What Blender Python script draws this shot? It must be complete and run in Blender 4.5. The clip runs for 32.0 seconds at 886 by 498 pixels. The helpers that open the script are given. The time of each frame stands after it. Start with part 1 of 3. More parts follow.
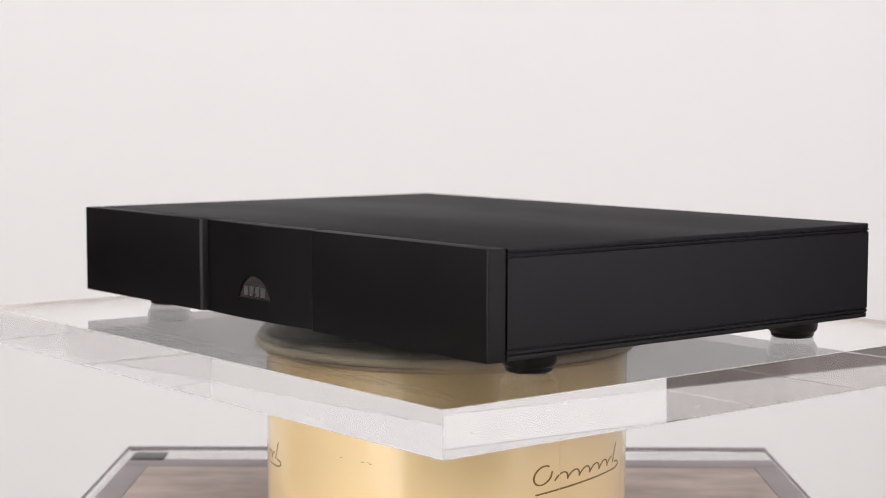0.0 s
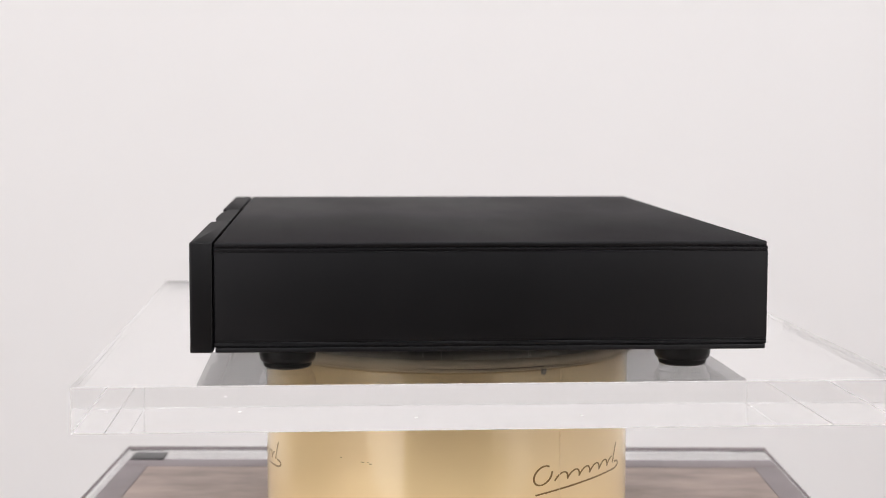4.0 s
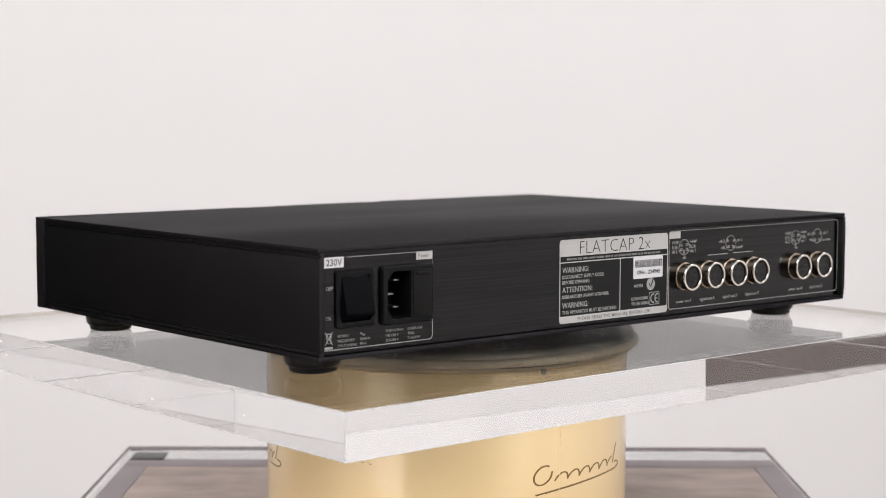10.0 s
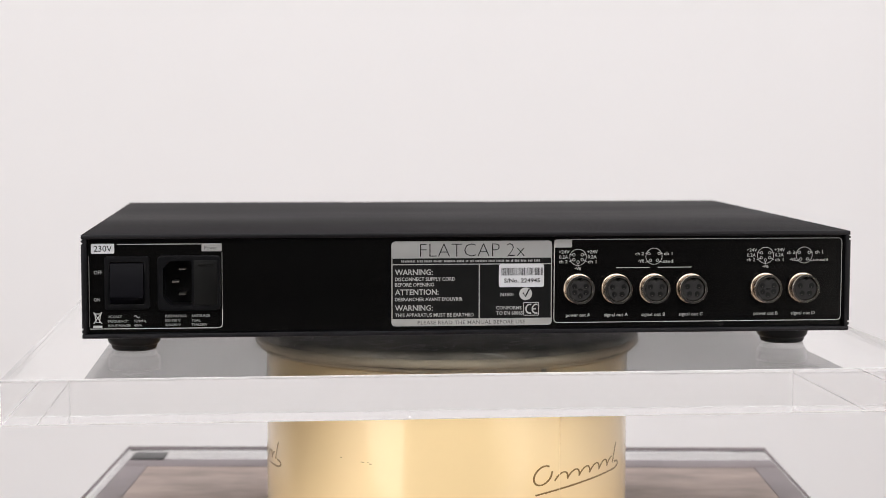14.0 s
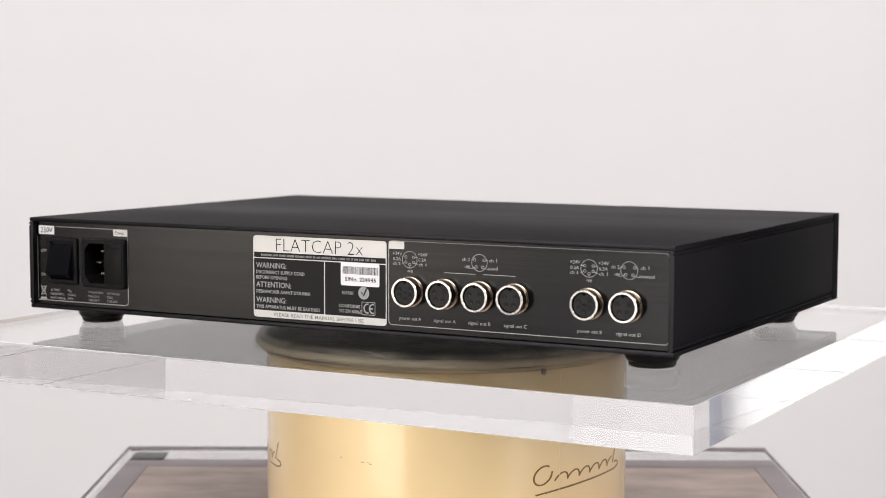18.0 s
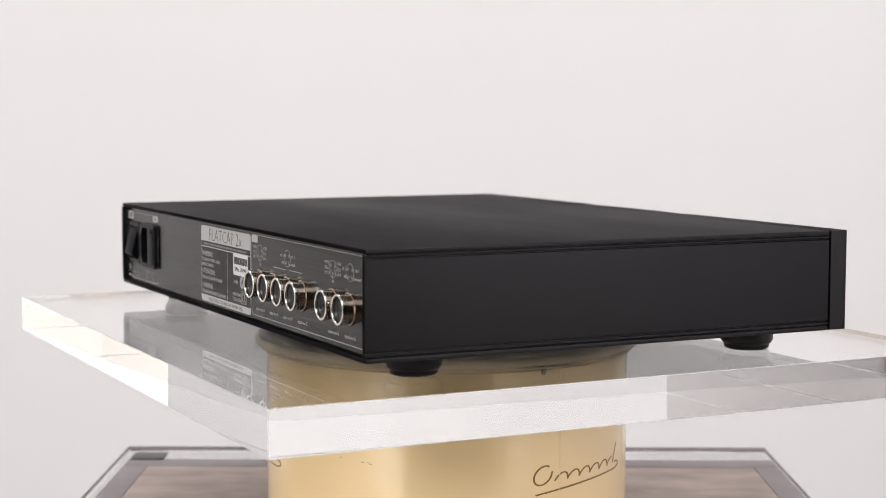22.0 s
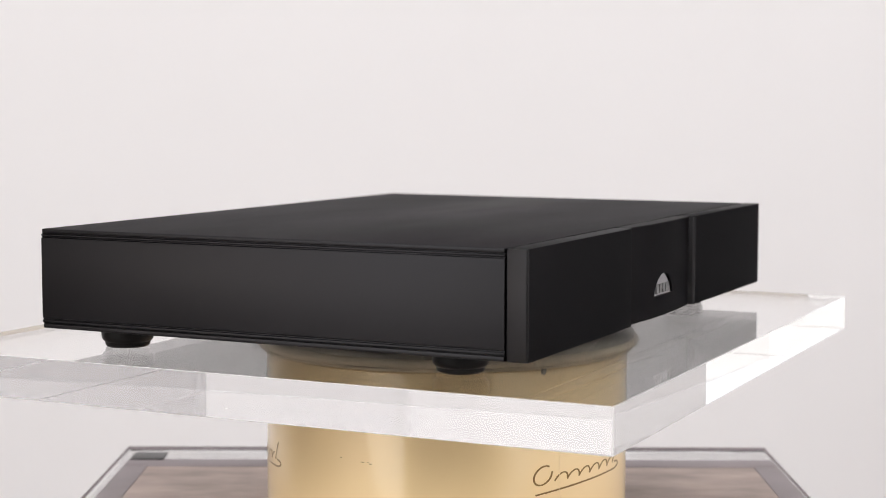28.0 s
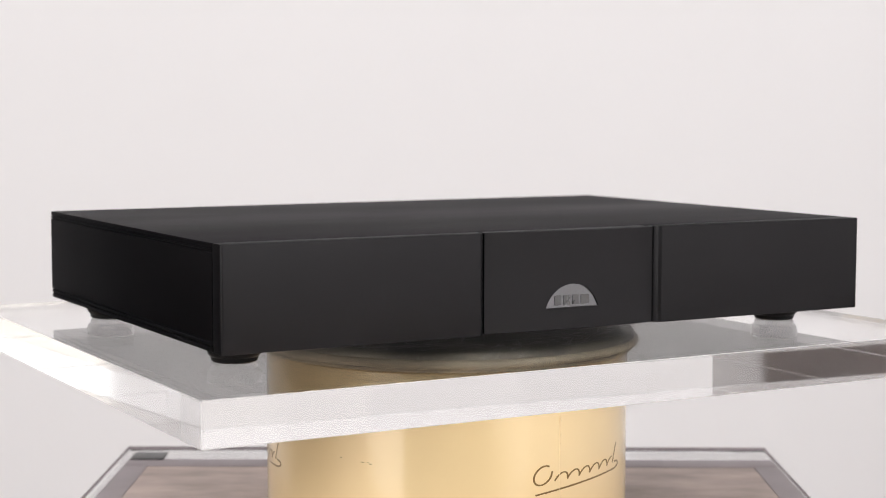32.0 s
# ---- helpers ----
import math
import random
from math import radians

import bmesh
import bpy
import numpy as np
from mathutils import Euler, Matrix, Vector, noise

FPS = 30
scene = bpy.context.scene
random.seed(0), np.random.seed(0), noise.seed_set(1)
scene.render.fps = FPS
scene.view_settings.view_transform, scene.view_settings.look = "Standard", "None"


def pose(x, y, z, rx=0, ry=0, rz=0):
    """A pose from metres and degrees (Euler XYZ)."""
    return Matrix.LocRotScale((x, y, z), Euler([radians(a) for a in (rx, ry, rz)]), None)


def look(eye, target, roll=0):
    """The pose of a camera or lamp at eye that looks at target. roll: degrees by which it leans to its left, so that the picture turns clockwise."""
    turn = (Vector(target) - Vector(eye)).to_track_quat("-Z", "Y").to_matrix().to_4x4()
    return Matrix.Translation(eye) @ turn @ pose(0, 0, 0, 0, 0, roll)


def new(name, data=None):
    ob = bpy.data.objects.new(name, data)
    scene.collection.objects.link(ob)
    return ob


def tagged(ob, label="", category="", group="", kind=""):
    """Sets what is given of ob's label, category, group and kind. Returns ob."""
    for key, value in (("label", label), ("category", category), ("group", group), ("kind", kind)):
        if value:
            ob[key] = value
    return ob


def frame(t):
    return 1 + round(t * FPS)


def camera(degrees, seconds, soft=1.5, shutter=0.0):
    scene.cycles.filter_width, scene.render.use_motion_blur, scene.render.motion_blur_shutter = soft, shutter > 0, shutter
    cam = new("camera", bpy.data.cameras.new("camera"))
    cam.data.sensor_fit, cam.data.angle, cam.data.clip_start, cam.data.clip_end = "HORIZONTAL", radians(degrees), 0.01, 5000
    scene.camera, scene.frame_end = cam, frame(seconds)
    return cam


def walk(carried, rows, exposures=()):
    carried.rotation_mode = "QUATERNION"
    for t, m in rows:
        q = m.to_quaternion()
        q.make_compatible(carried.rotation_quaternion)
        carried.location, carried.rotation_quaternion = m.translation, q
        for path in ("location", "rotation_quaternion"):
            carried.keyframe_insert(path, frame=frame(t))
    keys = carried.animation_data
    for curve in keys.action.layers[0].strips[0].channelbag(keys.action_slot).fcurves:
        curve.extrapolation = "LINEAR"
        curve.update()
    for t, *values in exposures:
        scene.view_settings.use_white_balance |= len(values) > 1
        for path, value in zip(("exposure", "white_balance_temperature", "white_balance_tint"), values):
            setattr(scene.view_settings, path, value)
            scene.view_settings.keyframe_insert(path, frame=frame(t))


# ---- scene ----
# World: the turntable's axis is the z axis, z = 0 is the top of the clear display plate.
cam = camera(29.78, 32.0, soft=0.85, shutter=0.2)
cam.data.dof.use_dof, cam.data.dof.focus_distance, cam.data.dof.aperture_fstop = True, 0.93, 12.0
EYE = (0.0, -1.0789, 0.1397)
AIM = (EYE[0] - 0.00236, EYE[1] + 1.0, EYE[2] - 0.08674)
walk(cam, [(0, look(EYE, AIM, 0.10)), (32, look(EYE, AIM, 0.10))], exposures=[(0, 0.0), (32, 0.0)])

# ---------------------------------------------------------------- light
# the thick acrylic passes light on by many inner reflections
scene.cycles.max_bounces, scene.cycles.glossy_bounces, scene.cycles.transmission_bounces = 16, 12, 16
scene.cycles.sample_clamp_indirect = 1.4

world = bpy.data.worlds.new("world")
scene.world = world
world.use_nodes = True
sky = world.node_tree.nodes.new("ShaderNodeTexSky")
sky.sky_type, sky.sun_disc = "NISHITA", False
sky.sun_elevation, sky.sun_rotation = radians(35), radians(120)
world.node_tree.links.new(sky.outputs[0], world.node_tree.nodes["Background"].inputs[0])
world.node_tree.nodes["Background"].inputs[1].default_value = 0.06


def area_lamp(name, place, target, wide, high, power, colour):
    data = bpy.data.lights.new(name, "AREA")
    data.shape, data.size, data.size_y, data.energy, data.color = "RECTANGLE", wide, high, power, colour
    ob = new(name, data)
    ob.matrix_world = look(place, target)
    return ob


# Unseen bright sources, known only by their reflections, set in assumed window openings.
area_lamp("unseen_light_east", (2.66, -2.79, 0.025), (0.0, -2.79, 0.025), 1.56, 1.84, 11, (1.0, 0.96, 0.92))
area_lamp("unseen_light_corner", (2.25, -3.66, 0.025), (2.25, 0.0, 0.025), 0.58, 1.84, 6.5, (1.0, 0.94, 0.85))
area_lamp("unseen_light_west", (-4.46, -2.525, -0.025), (0.0, -2.525, -0.025), 1.54, 1.04, 17, (1.0, 0.89, 0.80))
area_lamp("unseen_light_south", (-3.07, -3.66, 0.13), (-3.07, 0.0, 0.13), 2.60, 2.72, 46, (1.0, 0.96, 0.945))
# Unseen fill panels added overhead to brighten the back wall and the room.
area_lamp("wall_fill_light", (-0.1, 0.7, 1.66), (-0.1, 0.7, 0.0), 5.2, 0.6, 47.5, (0.99, 0.986, 1.0))
area_lamp("room_fill_light", (0.0, -1.9, 1.66), (0.0, -1.9, 0.0), 4.0, 1.6, 108, (0.99, 0.986, 1.0))


# ---------------------------------------------------------------- materials
def nodes_of(name):
    m = bpy.data.materials.new(name)
    m.use_nodes = True
    return m, m.node_tree.nodes, m.node_tree.links, m.node_tree.nodes["Principled BSDF"]


def surface(name, colour, rough, metal=0.0, vary=0.15, scale=60.0, stretch=(1, 1, 1), bump=0.0, fine=900.0, rough_vary=0.08, spec=0.5, edge=None):
    """A plain surface: colour and roughness wander at one scale, fine relief at another."""
    m, n, l, p = nodes_of(name)
    co = n.new("ShaderNodeTexCoord")
    mp = n.new("ShaderNodeMapping")
    mp.inputs["Scale"].default_value = stretch
    l.new(co.outputs["Object"], mp.inputs["Vector"])
    big = n.new("ShaderNodeTexNoise")
    big.inputs["Scale"].default_value, big.inputs["Detail"].default_value = scale, 5.0
    l.new(mp.outputs[0], big.inputs["Vector"])
    ramp = n.new("ShaderNodeMapRange")
    ramp.inputs["To Min"].default_value, ramp.inputs["To Max"].default_value = 1 - vary, 1 + vary
    l.new(big.outputs["Fac"], ramp.inputs["Value"])
    mix = n.new("ShaderNodeVectorMath")
    mix.operation = "SCALE"
    mix.inputs[0].default_value = colour
    l.new(ramp.outputs[0], mix.inputs["Scale"])
    l.new(mix.outputs[0], p.inputs["Base Color"])
    rr = n.new("ShaderNodeMapRange")
    rr.inputs["To Min"].default_value, rr.inputs["To Max"].default_value = rough - rough_vary, rough + rough_vary
    l.new(big.outputs["Fac"], rr.inputs["Value"])
    l.new(rr.outputs[0], p.inputs["Roughness"])
    p.inputs["Metallic"].default_value = metal
    p.inputs["Specular IOR Level"].default_value = spec
    if edge is not None:
        p.inputs["Specular Tint"].default_value = (edge, edge, edge, 1)
    if bump:
        small = n.new("ShaderNodeTexNoise")
        small.inputs["Scale"].default_value, small.inputs["Detail"].default_value = fine, 3.0
        l.new(mp.outputs[0], small.inputs["Vector"])
        bp = n.new("ShaderNodeBump")
        bp.inputs["Strength"].default_value, bp.inputs["Distance"].default_value = bump, 0.0004
        l.new(small.outputs["Fac"], bp.inputs["Height"])
        l.new(bp.outputs[0], p.inputs["Normal"])
    return m


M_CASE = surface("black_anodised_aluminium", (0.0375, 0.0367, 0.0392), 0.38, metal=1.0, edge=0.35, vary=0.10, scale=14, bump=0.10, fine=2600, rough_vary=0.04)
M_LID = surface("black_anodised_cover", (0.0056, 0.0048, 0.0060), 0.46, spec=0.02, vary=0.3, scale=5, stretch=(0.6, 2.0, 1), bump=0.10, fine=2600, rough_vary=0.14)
M_FASCIA = surface("black_satin_fascia", (0.0410, 0.0400, 0.0418), 0.40, metal=1.0, edge=0.35, vary=0.10, scale=18, bump=0.10, fine=3000, rough_vary=0.04)
M_REAR = surface("black_brushed_rear_panel", (0.0016, 0.0015, 0.0014), 0.19, vary=0.3, scale=30, stretch=(0.15, 1, 9), bump=0.02, fine=700, rough_vary=0.03)
M_PLASTIC = surface("black_moulded_plastic", (0.0045, 0.0045, 0.0052), 0.36, spec=0.16, vary=0.2, scale=90, bump=0.05)
M_DRAWER = surface("grey_fuse_drawer", (0.0036, 0.0036, 0.0034), 0.42, spec=0.2, vary=0.3, scale=120, bump=0.08)
M_INSERT = surface("grey_socket_insert", (0.024, 0.023, 0.0225), 0.45, spec=0.22, vary=0.25, scale=160, bump=0.06)
# black rocker; the bluish sheen it reflects is mixed into the base colour
M_ROCKER = surface("black_rocker_blue_sheen", (0.0024, 0.0023, 0.0036), 0.44, spec=0.06, vary=0.15, scale=90, bump=0.05)
M_RUBBER = surface("black_rubber", (0.005, 0.005, 0.0053), 0.36, spec=0.22, vary=0.3, scale=90, bump=0.12, fine=1400)
M_SILVER = surface("silver_print", (0.64, 0.64, 0.625), 0.34, metal=0.75, vary=0.06, scale=60, bump=0.03)
M_PRINT = surface("pale_print", (0.36, 0.36, 0.35), 0.5, vary=0.08, scale=200)
M_SMALLPRINT = surface("dull_small_print", (0.26, 0.26, 0.255), 0.5, vary=0.1, scale=200)
M_DIMPRINT = surface("faint_print", (0.13, 0.13, 0.125), 0.5, vary=0.1, scale=200)
M_BLACKPRINT = surface("black_print", (0.005, 0.005, 0.005), 0.36, spec=0.25, vary=0.2, scale=120)
M_STICKER = surface("white_sticker_paper", (0.82, 0.82, 0.84), 0.32, metal=0.45, vary=0.03, scale=120)
M_NICKEL = surface("nickel_plated_brass", (0.80, 0.765, 0.70), 0.10, metal=1.0, vary=0.06, scale=220, bump=0.03)
# nickel barrel: the dark surroundings it mirrors are put into its colour
M_BARREL = surface("plated_barrel_dark_reflection", (0.42, 0.345, 0.27), 0.2, metal=1.0, vary=0.15, scale=220, bump=0.03)
M_CONTACT = surface("tinned_contact", (0.40, 0.37, 0.32), 0.3, metal=1.0, vary=0.05)
M_BADGE = surface("mirror_badge", (0.27, 0.27, 0.28), 0.14, metal=1.0, vary=0.04, scale=90, rough_vary=0.03)
M_BADGEMARK = surface("badge_grey", (0.16, 0.16, 0.16), 0.3, metal=0.7, vary=0.1)
M_ENGRAVE = surface("dark_engraving", (0.26, 0.155, 0.05), 0.4, metal=0.6, vary=0.2, scale=80)
M_STEEL = surface("screw_steel", (0.35, 0.33, 0.30), 0.3, metal=1.0, vary=0.1)
M_WALL = surface("white_painted_wall", (0.84, 0.83, 0.835), 0.65, vary=0.012, scale=2.2, bump=0.05, fine=120)
M_CEILING = surface("white_ceiling_paint", (0.80, 0.80, 0.79), 0.8, vary=0.02, scale=2)
M_PALEWALL = surface("pale_painted_wall", (0.82, 0.81, 0.815), 0.65, vary=0.03, scale=2.2, bump=0.05, fine=120)
M_DARKWALL = surface("charcoal_wall_paint", (0.018, 0.0175, 0.018), 0.7, vary=0.1, scale=2)
M_RIM = surface("cream_lacquered_rim", (0.74, 0.64, 0.47), 0.36, metal=0.1, vary=0.55, scale=38, bump=0.15, fine=180, rough_vary=0.1)
M_BROWNWALL = surface("brown_mirrored_board", (0.17, 0.14, 0.13), 0.5, vary=0.45, scale=1.8, stretch=(1, 3, 0.4))
M_BLUEWALL = surface("blue_grey_mirrored_board", (0.25, 0.275, 0.36), 0.5, vary=0.3, scale=1.8, stretch=(1, 4, 0.4))
M_BOARD = surface("worn_brown_board", (0.265, 0.206, 0.183), 0.6, spec=0.3, vary=0.85, scale=26, stretch=(0.75, 1.6, 1), bump=0.3, fine=120)
M_BORDER = surface("grey_brown_border", (0.205, 0.175, 0.182), 0.6, spec=0.3, vary=0.45, scale=16, bump=0.2, fine=200)
M_BRACKET = surface("dark_metal_corner", (0.05, 0.05, 0.05), 0.4, metal=0.5, vary=0.3, scale=60)
M_CHIP = surface("chipped_acrylic", (0.45, 0.44, 0.43), 0.6, vary=0.3, scale=300)
M_SCRATCH = surface("bare_scratched_metal", (0.80, 0.79, 0.77), 0.35, metal=0.3, vary=0.35, scale=60)
M_EDGE_REFLECTION = surface("grey_edge_reflection", (0.16, 0.138, 0.142), 0.75, spec=0.1, vary=0.3, scale=25)
M_FLOOR = surface("brown_floor", (0.22, 0.17, 0.15), 0.45, vary=0.2, scale=3, bump=0.05, fine=60)
M_PLINTH = surface("white_plinth_paint", (0.88, 0.87, 0.86), 0.6, vary=0.04, scale=8)


def acrylic_material():
    m, n, l, p = nodes_of("clear_acrylic")
    p.inputs["Base Color"].default_value = (0.995, 0.996, 0.995, 1)
    p.inputs["Transmission Weight"].default_value, p.inputs["IOR"].default_value = 1.0, 1.49
    co, no = n.new("ShaderNodeTexCoord"), n.new("ShaderNodeTexNoise")
    no.inputs["Scale"].default_value, no.inputs["Detail"].default_value = 30.0, 6.0
    l.new(co.outputs["Object"], no.inputs["Vector"])
    mr = n.new("ShaderNodeMapRange")
    mr.inputs["From Min"].default_value, mr.inputs["From Max"].default_value = 0.55, 0.75
    mr.inputs["To Min"].default_value, mr.inputs["To Max"].default_value = 0.0, 0.012
    l.new(no.outputs["Fac"], mr.inputs["Value"])
    l.new(mr.outputs[0], p.inputs["Roughness"])
    return m


def acrylic_edge_material():
    """Sawn and polished edges: slightly milky, not quite flat."""
    m, n, l, p = nodes_of("polished_acrylic_edge")
    p.inputs["Base Color"].default_value = (1.0, 0.998, 0.995, 1)
    p.inputs["Transmission Weight"].default_value, p.inputs["IOR"].default_value = 1.0, 1.49
    co, no = n.new("ShaderNodeTexCoord"), n.new("ShaderNodeTexNoise")
    no.inputs["Scale"].default_value, no.inputs["Detail"].default_value = 12.0, 5.0
    l.new(co.outputs["Object"], no.inputs["Vector"])
    mr = n.new("ShaderNodeMapRange")
    mr.inputs["To Min"].default_value, mr.inputs["To Max"].default_value = -0.02, 0.07
    l.new(no.outputs["Fac"], mr.inputs["Value"])
    l.new(mr.outputs[0], p.inputs["Roughness"])
    return m


def brass_material():
    """Pale brass under a clear lacquer that is not quite even, with a few dark specks."""
    m = surface("lacquered_brass", (1.0, 0.76, 0.405), 0.38, metal=0.24, vary=0.05, scale=9, stretch=(1, 1, 3), bump=0.03, fine=250, rough_vary=0.05)
    n, l = m.node_tree.nodes, m.node_tree.links
    p = n["Principled BSDF"]
    p.inputs["Coat Weight"].default_value, p.inputs["Coat Roughness"].default_value, p.inputs["Coat IOR"].default_value = 1.0, 0.09, 1.62
    co, mp, no = n.new("ShaderNodeTexCoord"), n.new("ShaderNodeMapping"), n.new("ShaderNodeTexNoise")
    mp.inputs["Scale"].default_value = (1, 1, 0.25)
    no.inputs["Scale"].default_value, no.inputs["Detail"].default_value = 45.0, 4.0
    l.new(co.outputs["Object"], mp.inputs["Vector"])
    l.new(mp.outputs[0], no.inputs["Vector"])
    bp = n.new("ShaderNodeBump")
    bp.inputs["Strength"].default_value, bp.inputs["Distance"].default_value = 0.15, 0.0005
    l.new(no.outputs["Fac"], bp.inputs["Height"])
    l.new(bp.outputs[0], p.inputs["Coat Normal"])
    return m


def brushed(m, spread):
    """Horizontal brushing: highlights stretch upright."""
    n, l = m.node_tree.nodes, m.node_tree.links
    tangent = n.new("ShaderNodeTangent")
    tangent.direction_type, tangent.axis = "RADIAL", "Z"
    p = n["Principled BSDF"]
    l.new(tangent.outputs[0], p.inputs["Tangent"])
    p.inputs["Anisotropic"].default_value, p.inputs["Anisotropic Rotation"].default_value = spread, 0.25
    # fine streaks along the brushing
    co, mp, no, mr = n.new("ShaderNodeTexCoord"), n.new("ShaderNodeMapping"), n.new("ShaderNodeTexNoise"), n.new("ShaderNodeMapRange")
    mp.inputs["Scale"].default_value = (0.02, 1, 2.2)
    no.inputs["Scale"].default_value, no.inputs["Detail"].default_value = 420.0, 4.0
    mr.inputs["From Min"].default_value, mr.inputs["From Max"].default_value = 0.3, 0.7
    mr.inputs["To Min"].default_value, mr.inputs["To Max"].default_value = 0.30, 0.44
    l.new(co.outputs["Object"], mp.inputs["Vector"])
    l.new(mp.outputs[0], no.inputs["Vector"])
    l.new(no.outputs["Fac"], mr.inputs["Value"])
    l.new(mr.outputs[0], p.inputs["Specular IOR Level"])
    return m


def chamfer_material():
    """Scraped arrises of the acrylic, frosted white."""
    m, n, l, p = nodes_of("frosted_acrylic_arris")
    p.inputs["Base Color"].default_value = (0.98, 0.98, 0.98, 1)
    p.inputs["Roughness"].default_value, p.inputs["Transmission Weight"].default_value, p.inputs["IOR"].default_value = 0.35, 0.6, 1.49
    return m


def disc_material():
    """Dull grey metal under a tangle of fine pale scratches."""
    m, n, l, p = nodes_of("scuffed_metal")
    co = n.new("ShaderNodeTexCoord")
    no = n.new("ShaderNodeTexNoise")
    no.inputs["Scale"].default_value, no.inputs["Detail"].default_value = 26.0, 12.0
    l.new(co.outputs["Object"], no.inputs["Vector"])
    last = None
    for turn, size in ((0.5, 9.0), (1.3, 12.0), (-0.4, 8.0)):
        mp = n.new("ShaderNodeMapping")
        mp.inputs["Scale"].default_value, mp.inputs["Rotation"].default_value = (2, 55, 10), (0, 0, turn)
        l.new(co.outputs["Object"], mp.inputs["Vector"])
        sc = n.new("ShaderNodeTexNoise")
        sc.inputs["Scale"].default_value, sc.inputs["Detail"].default_value, sc.inputs["Distortion"].default_value = size, 6.0, 0.8
        l.new(mp.outputs[0], sc.inputs["Vector"])
        thr = n.new("ShaderNodeMapRange")
        thr.inputs["From Min"].default_value, thr.inputs["From Max"].default_value = 0.64, 0.68
        l.new(sc.outputs["Fac"], thr.inputs["Value"])
        if last is None:
            last = thr.outputs[0]
        else:
            mx = n.new("ShaderNodeMath")
            mx.operation = "MAXIMUM"
            l.new(last, mx.inputs[0])
            l.new(thr.outputs[0], mx.inputs[1])
            last = mx.outputs[0]
    ramp = n.new("ShaderNodeValToRGB")
    ramp.color_ramp.elements[0].position, ramp.color_ramp.elements[0].color = 0.36, (0.085, 0.078, 0.070, 1)
    ramp.color_ramp.elements[1].position, ramp.color_ramp.elements[1].color = 0.66, (0.52, 0.47, 0.385, 1)
    l.new(no.outputs["Fac"], ramp.inputs["Fac"])
    mix = n.new("ShaderNodeMix")
    mix.data_type = "RGBA"
    mix.inputs[7].default_value = (0.62, 0.59, 0.54, 1)
    l.new(last, mix.inputs[0])
    l.new(ramp.outputs[0], mix.inputs[6])
    l.new(mix.outputs[2], p.inputs["Base Color"])
    p.inputs["Metallic"].default_value = 0.5
    rr = n.new("ShaderNodeMapRange")
    rr.inputs["To Min"].default_value, rr.inputs["To Max"].default_value = 0.30, 0.55
    l.new(no.outputs["Fac"], rr.inputs["Value"])
    l.new(rr.outputs[0], p.inputs["Roughness"])
    return m


brushed(M_REAR, 0.3)
M_ARRIS = chamfer_material()
M_ACRYLIC, M_ACRYLIC_EDGE, M_BRASS, M_DISC = acrylic_material(), acrylic_edge_material(), brass_material(), disc_material()


# ---------------------------------------------------------------- mesh helpers
def box(bm, x0, x1, y0, y1, z0, z1, bevel=0.0, steps=2):
    """A box from corner to corner, in metres, with rounded edges if bevel is given."""
    got = bmesh.ops.create_cube(bm, size=1.0, matrix=Matrix.LocRotScale(((x0 + x1) / 2, (y0 + y1) / 2, (z0 + z1) / 2), None, (x1 - x0, y1 - y0, z1 - z0)))
    if bevel:
        edges = list({e for v in got["verts"] for e in v.link_edges})
        bmesh.ops.bevel(bm, geom=edges, offset=bevel, segments=steps, profile=0.6, affect="EDGES")


def prism(bm, points, direction, bevel=0.0):
    """Extrudes a closed outline of 3D points along direction."""
    face = bm.faces.new([bm.verts.new(p) for p in points])
    out = bmesh.ops.extrude_face_region(bm, geom=[face])
    top = [g for g in out["geom"] if isinstance(g, bmesh.types.BMVert)]
    bmesh.ops.translate(bm, verts=top, vec=direction)
    bm.normal_update()
    bmesh.ops.recalc_face_normals(bm, faces=bm.faces)
    if bevel:
        edges = [e for e in bm.edges if e.calc_face_angle(0) > 0.3]
        bmesh.ops.bevel(bm, geom=edges, offset=bevel, segments=2, profile=0.6, affect="EDGES")


def lathe(bm, profile, steps=48, m=Matrix()):
    """Turns (radius, height) pairs round the z axis, then moves them by m."""
    rings = []
    for r, z in profile:
        if r < 1e-6:
            rings.append([bm.verts.new(m @ Vector((0, 0, z)))])
        else:
            rings.append([bm.verts.new(m @ Vector((r * math.cos(2 * math.pi * k / steps), r * math.sin(2 * math.pi * k / steps), z))) for k in range(steps)])
    for a, b in zip(rings, rings[1:]):
        for k in range(steps):
            j = (k + 1) % steps
            if len(a) == 1 and len(b) == 1:
                continue
            if len(a) == 1:
                bm.faces.new((a[0], b[j], b[k]))
            elif len(b) == 1:
                bm.faces.new((a[k], a[j], b[0]))
            else:
                bm.faces.new((a[k], a[j], b[j], b[k]))
    bmesh.ops.recalc_face_normals(bm, faces=bm.faces)


def part(name, bm, material, parent=None, label="", smooth=True):
    me = bpy.data.meshes.new(name)
    bm.to_mesh(me)
    bm.free()
    me.materials.append(material)
    if smooth:
        me.polygons.foreach_set("use_smooth", [True] * len(me.polygons))
        me.set_sharp_from_angle(angle=radians(32))
    ob = new(name, me)
    ob.parent = parent
    return tagged(ob, label)


def block(name, material, parent, x0, x1, y0, y1, z0, z1, bevel=0.0, label=""):
    bm = bmesh.new()
    box(bm, x0, x1, y0, y1, z0, z1, bevel)
    return part(name, bm, material, parent, label)


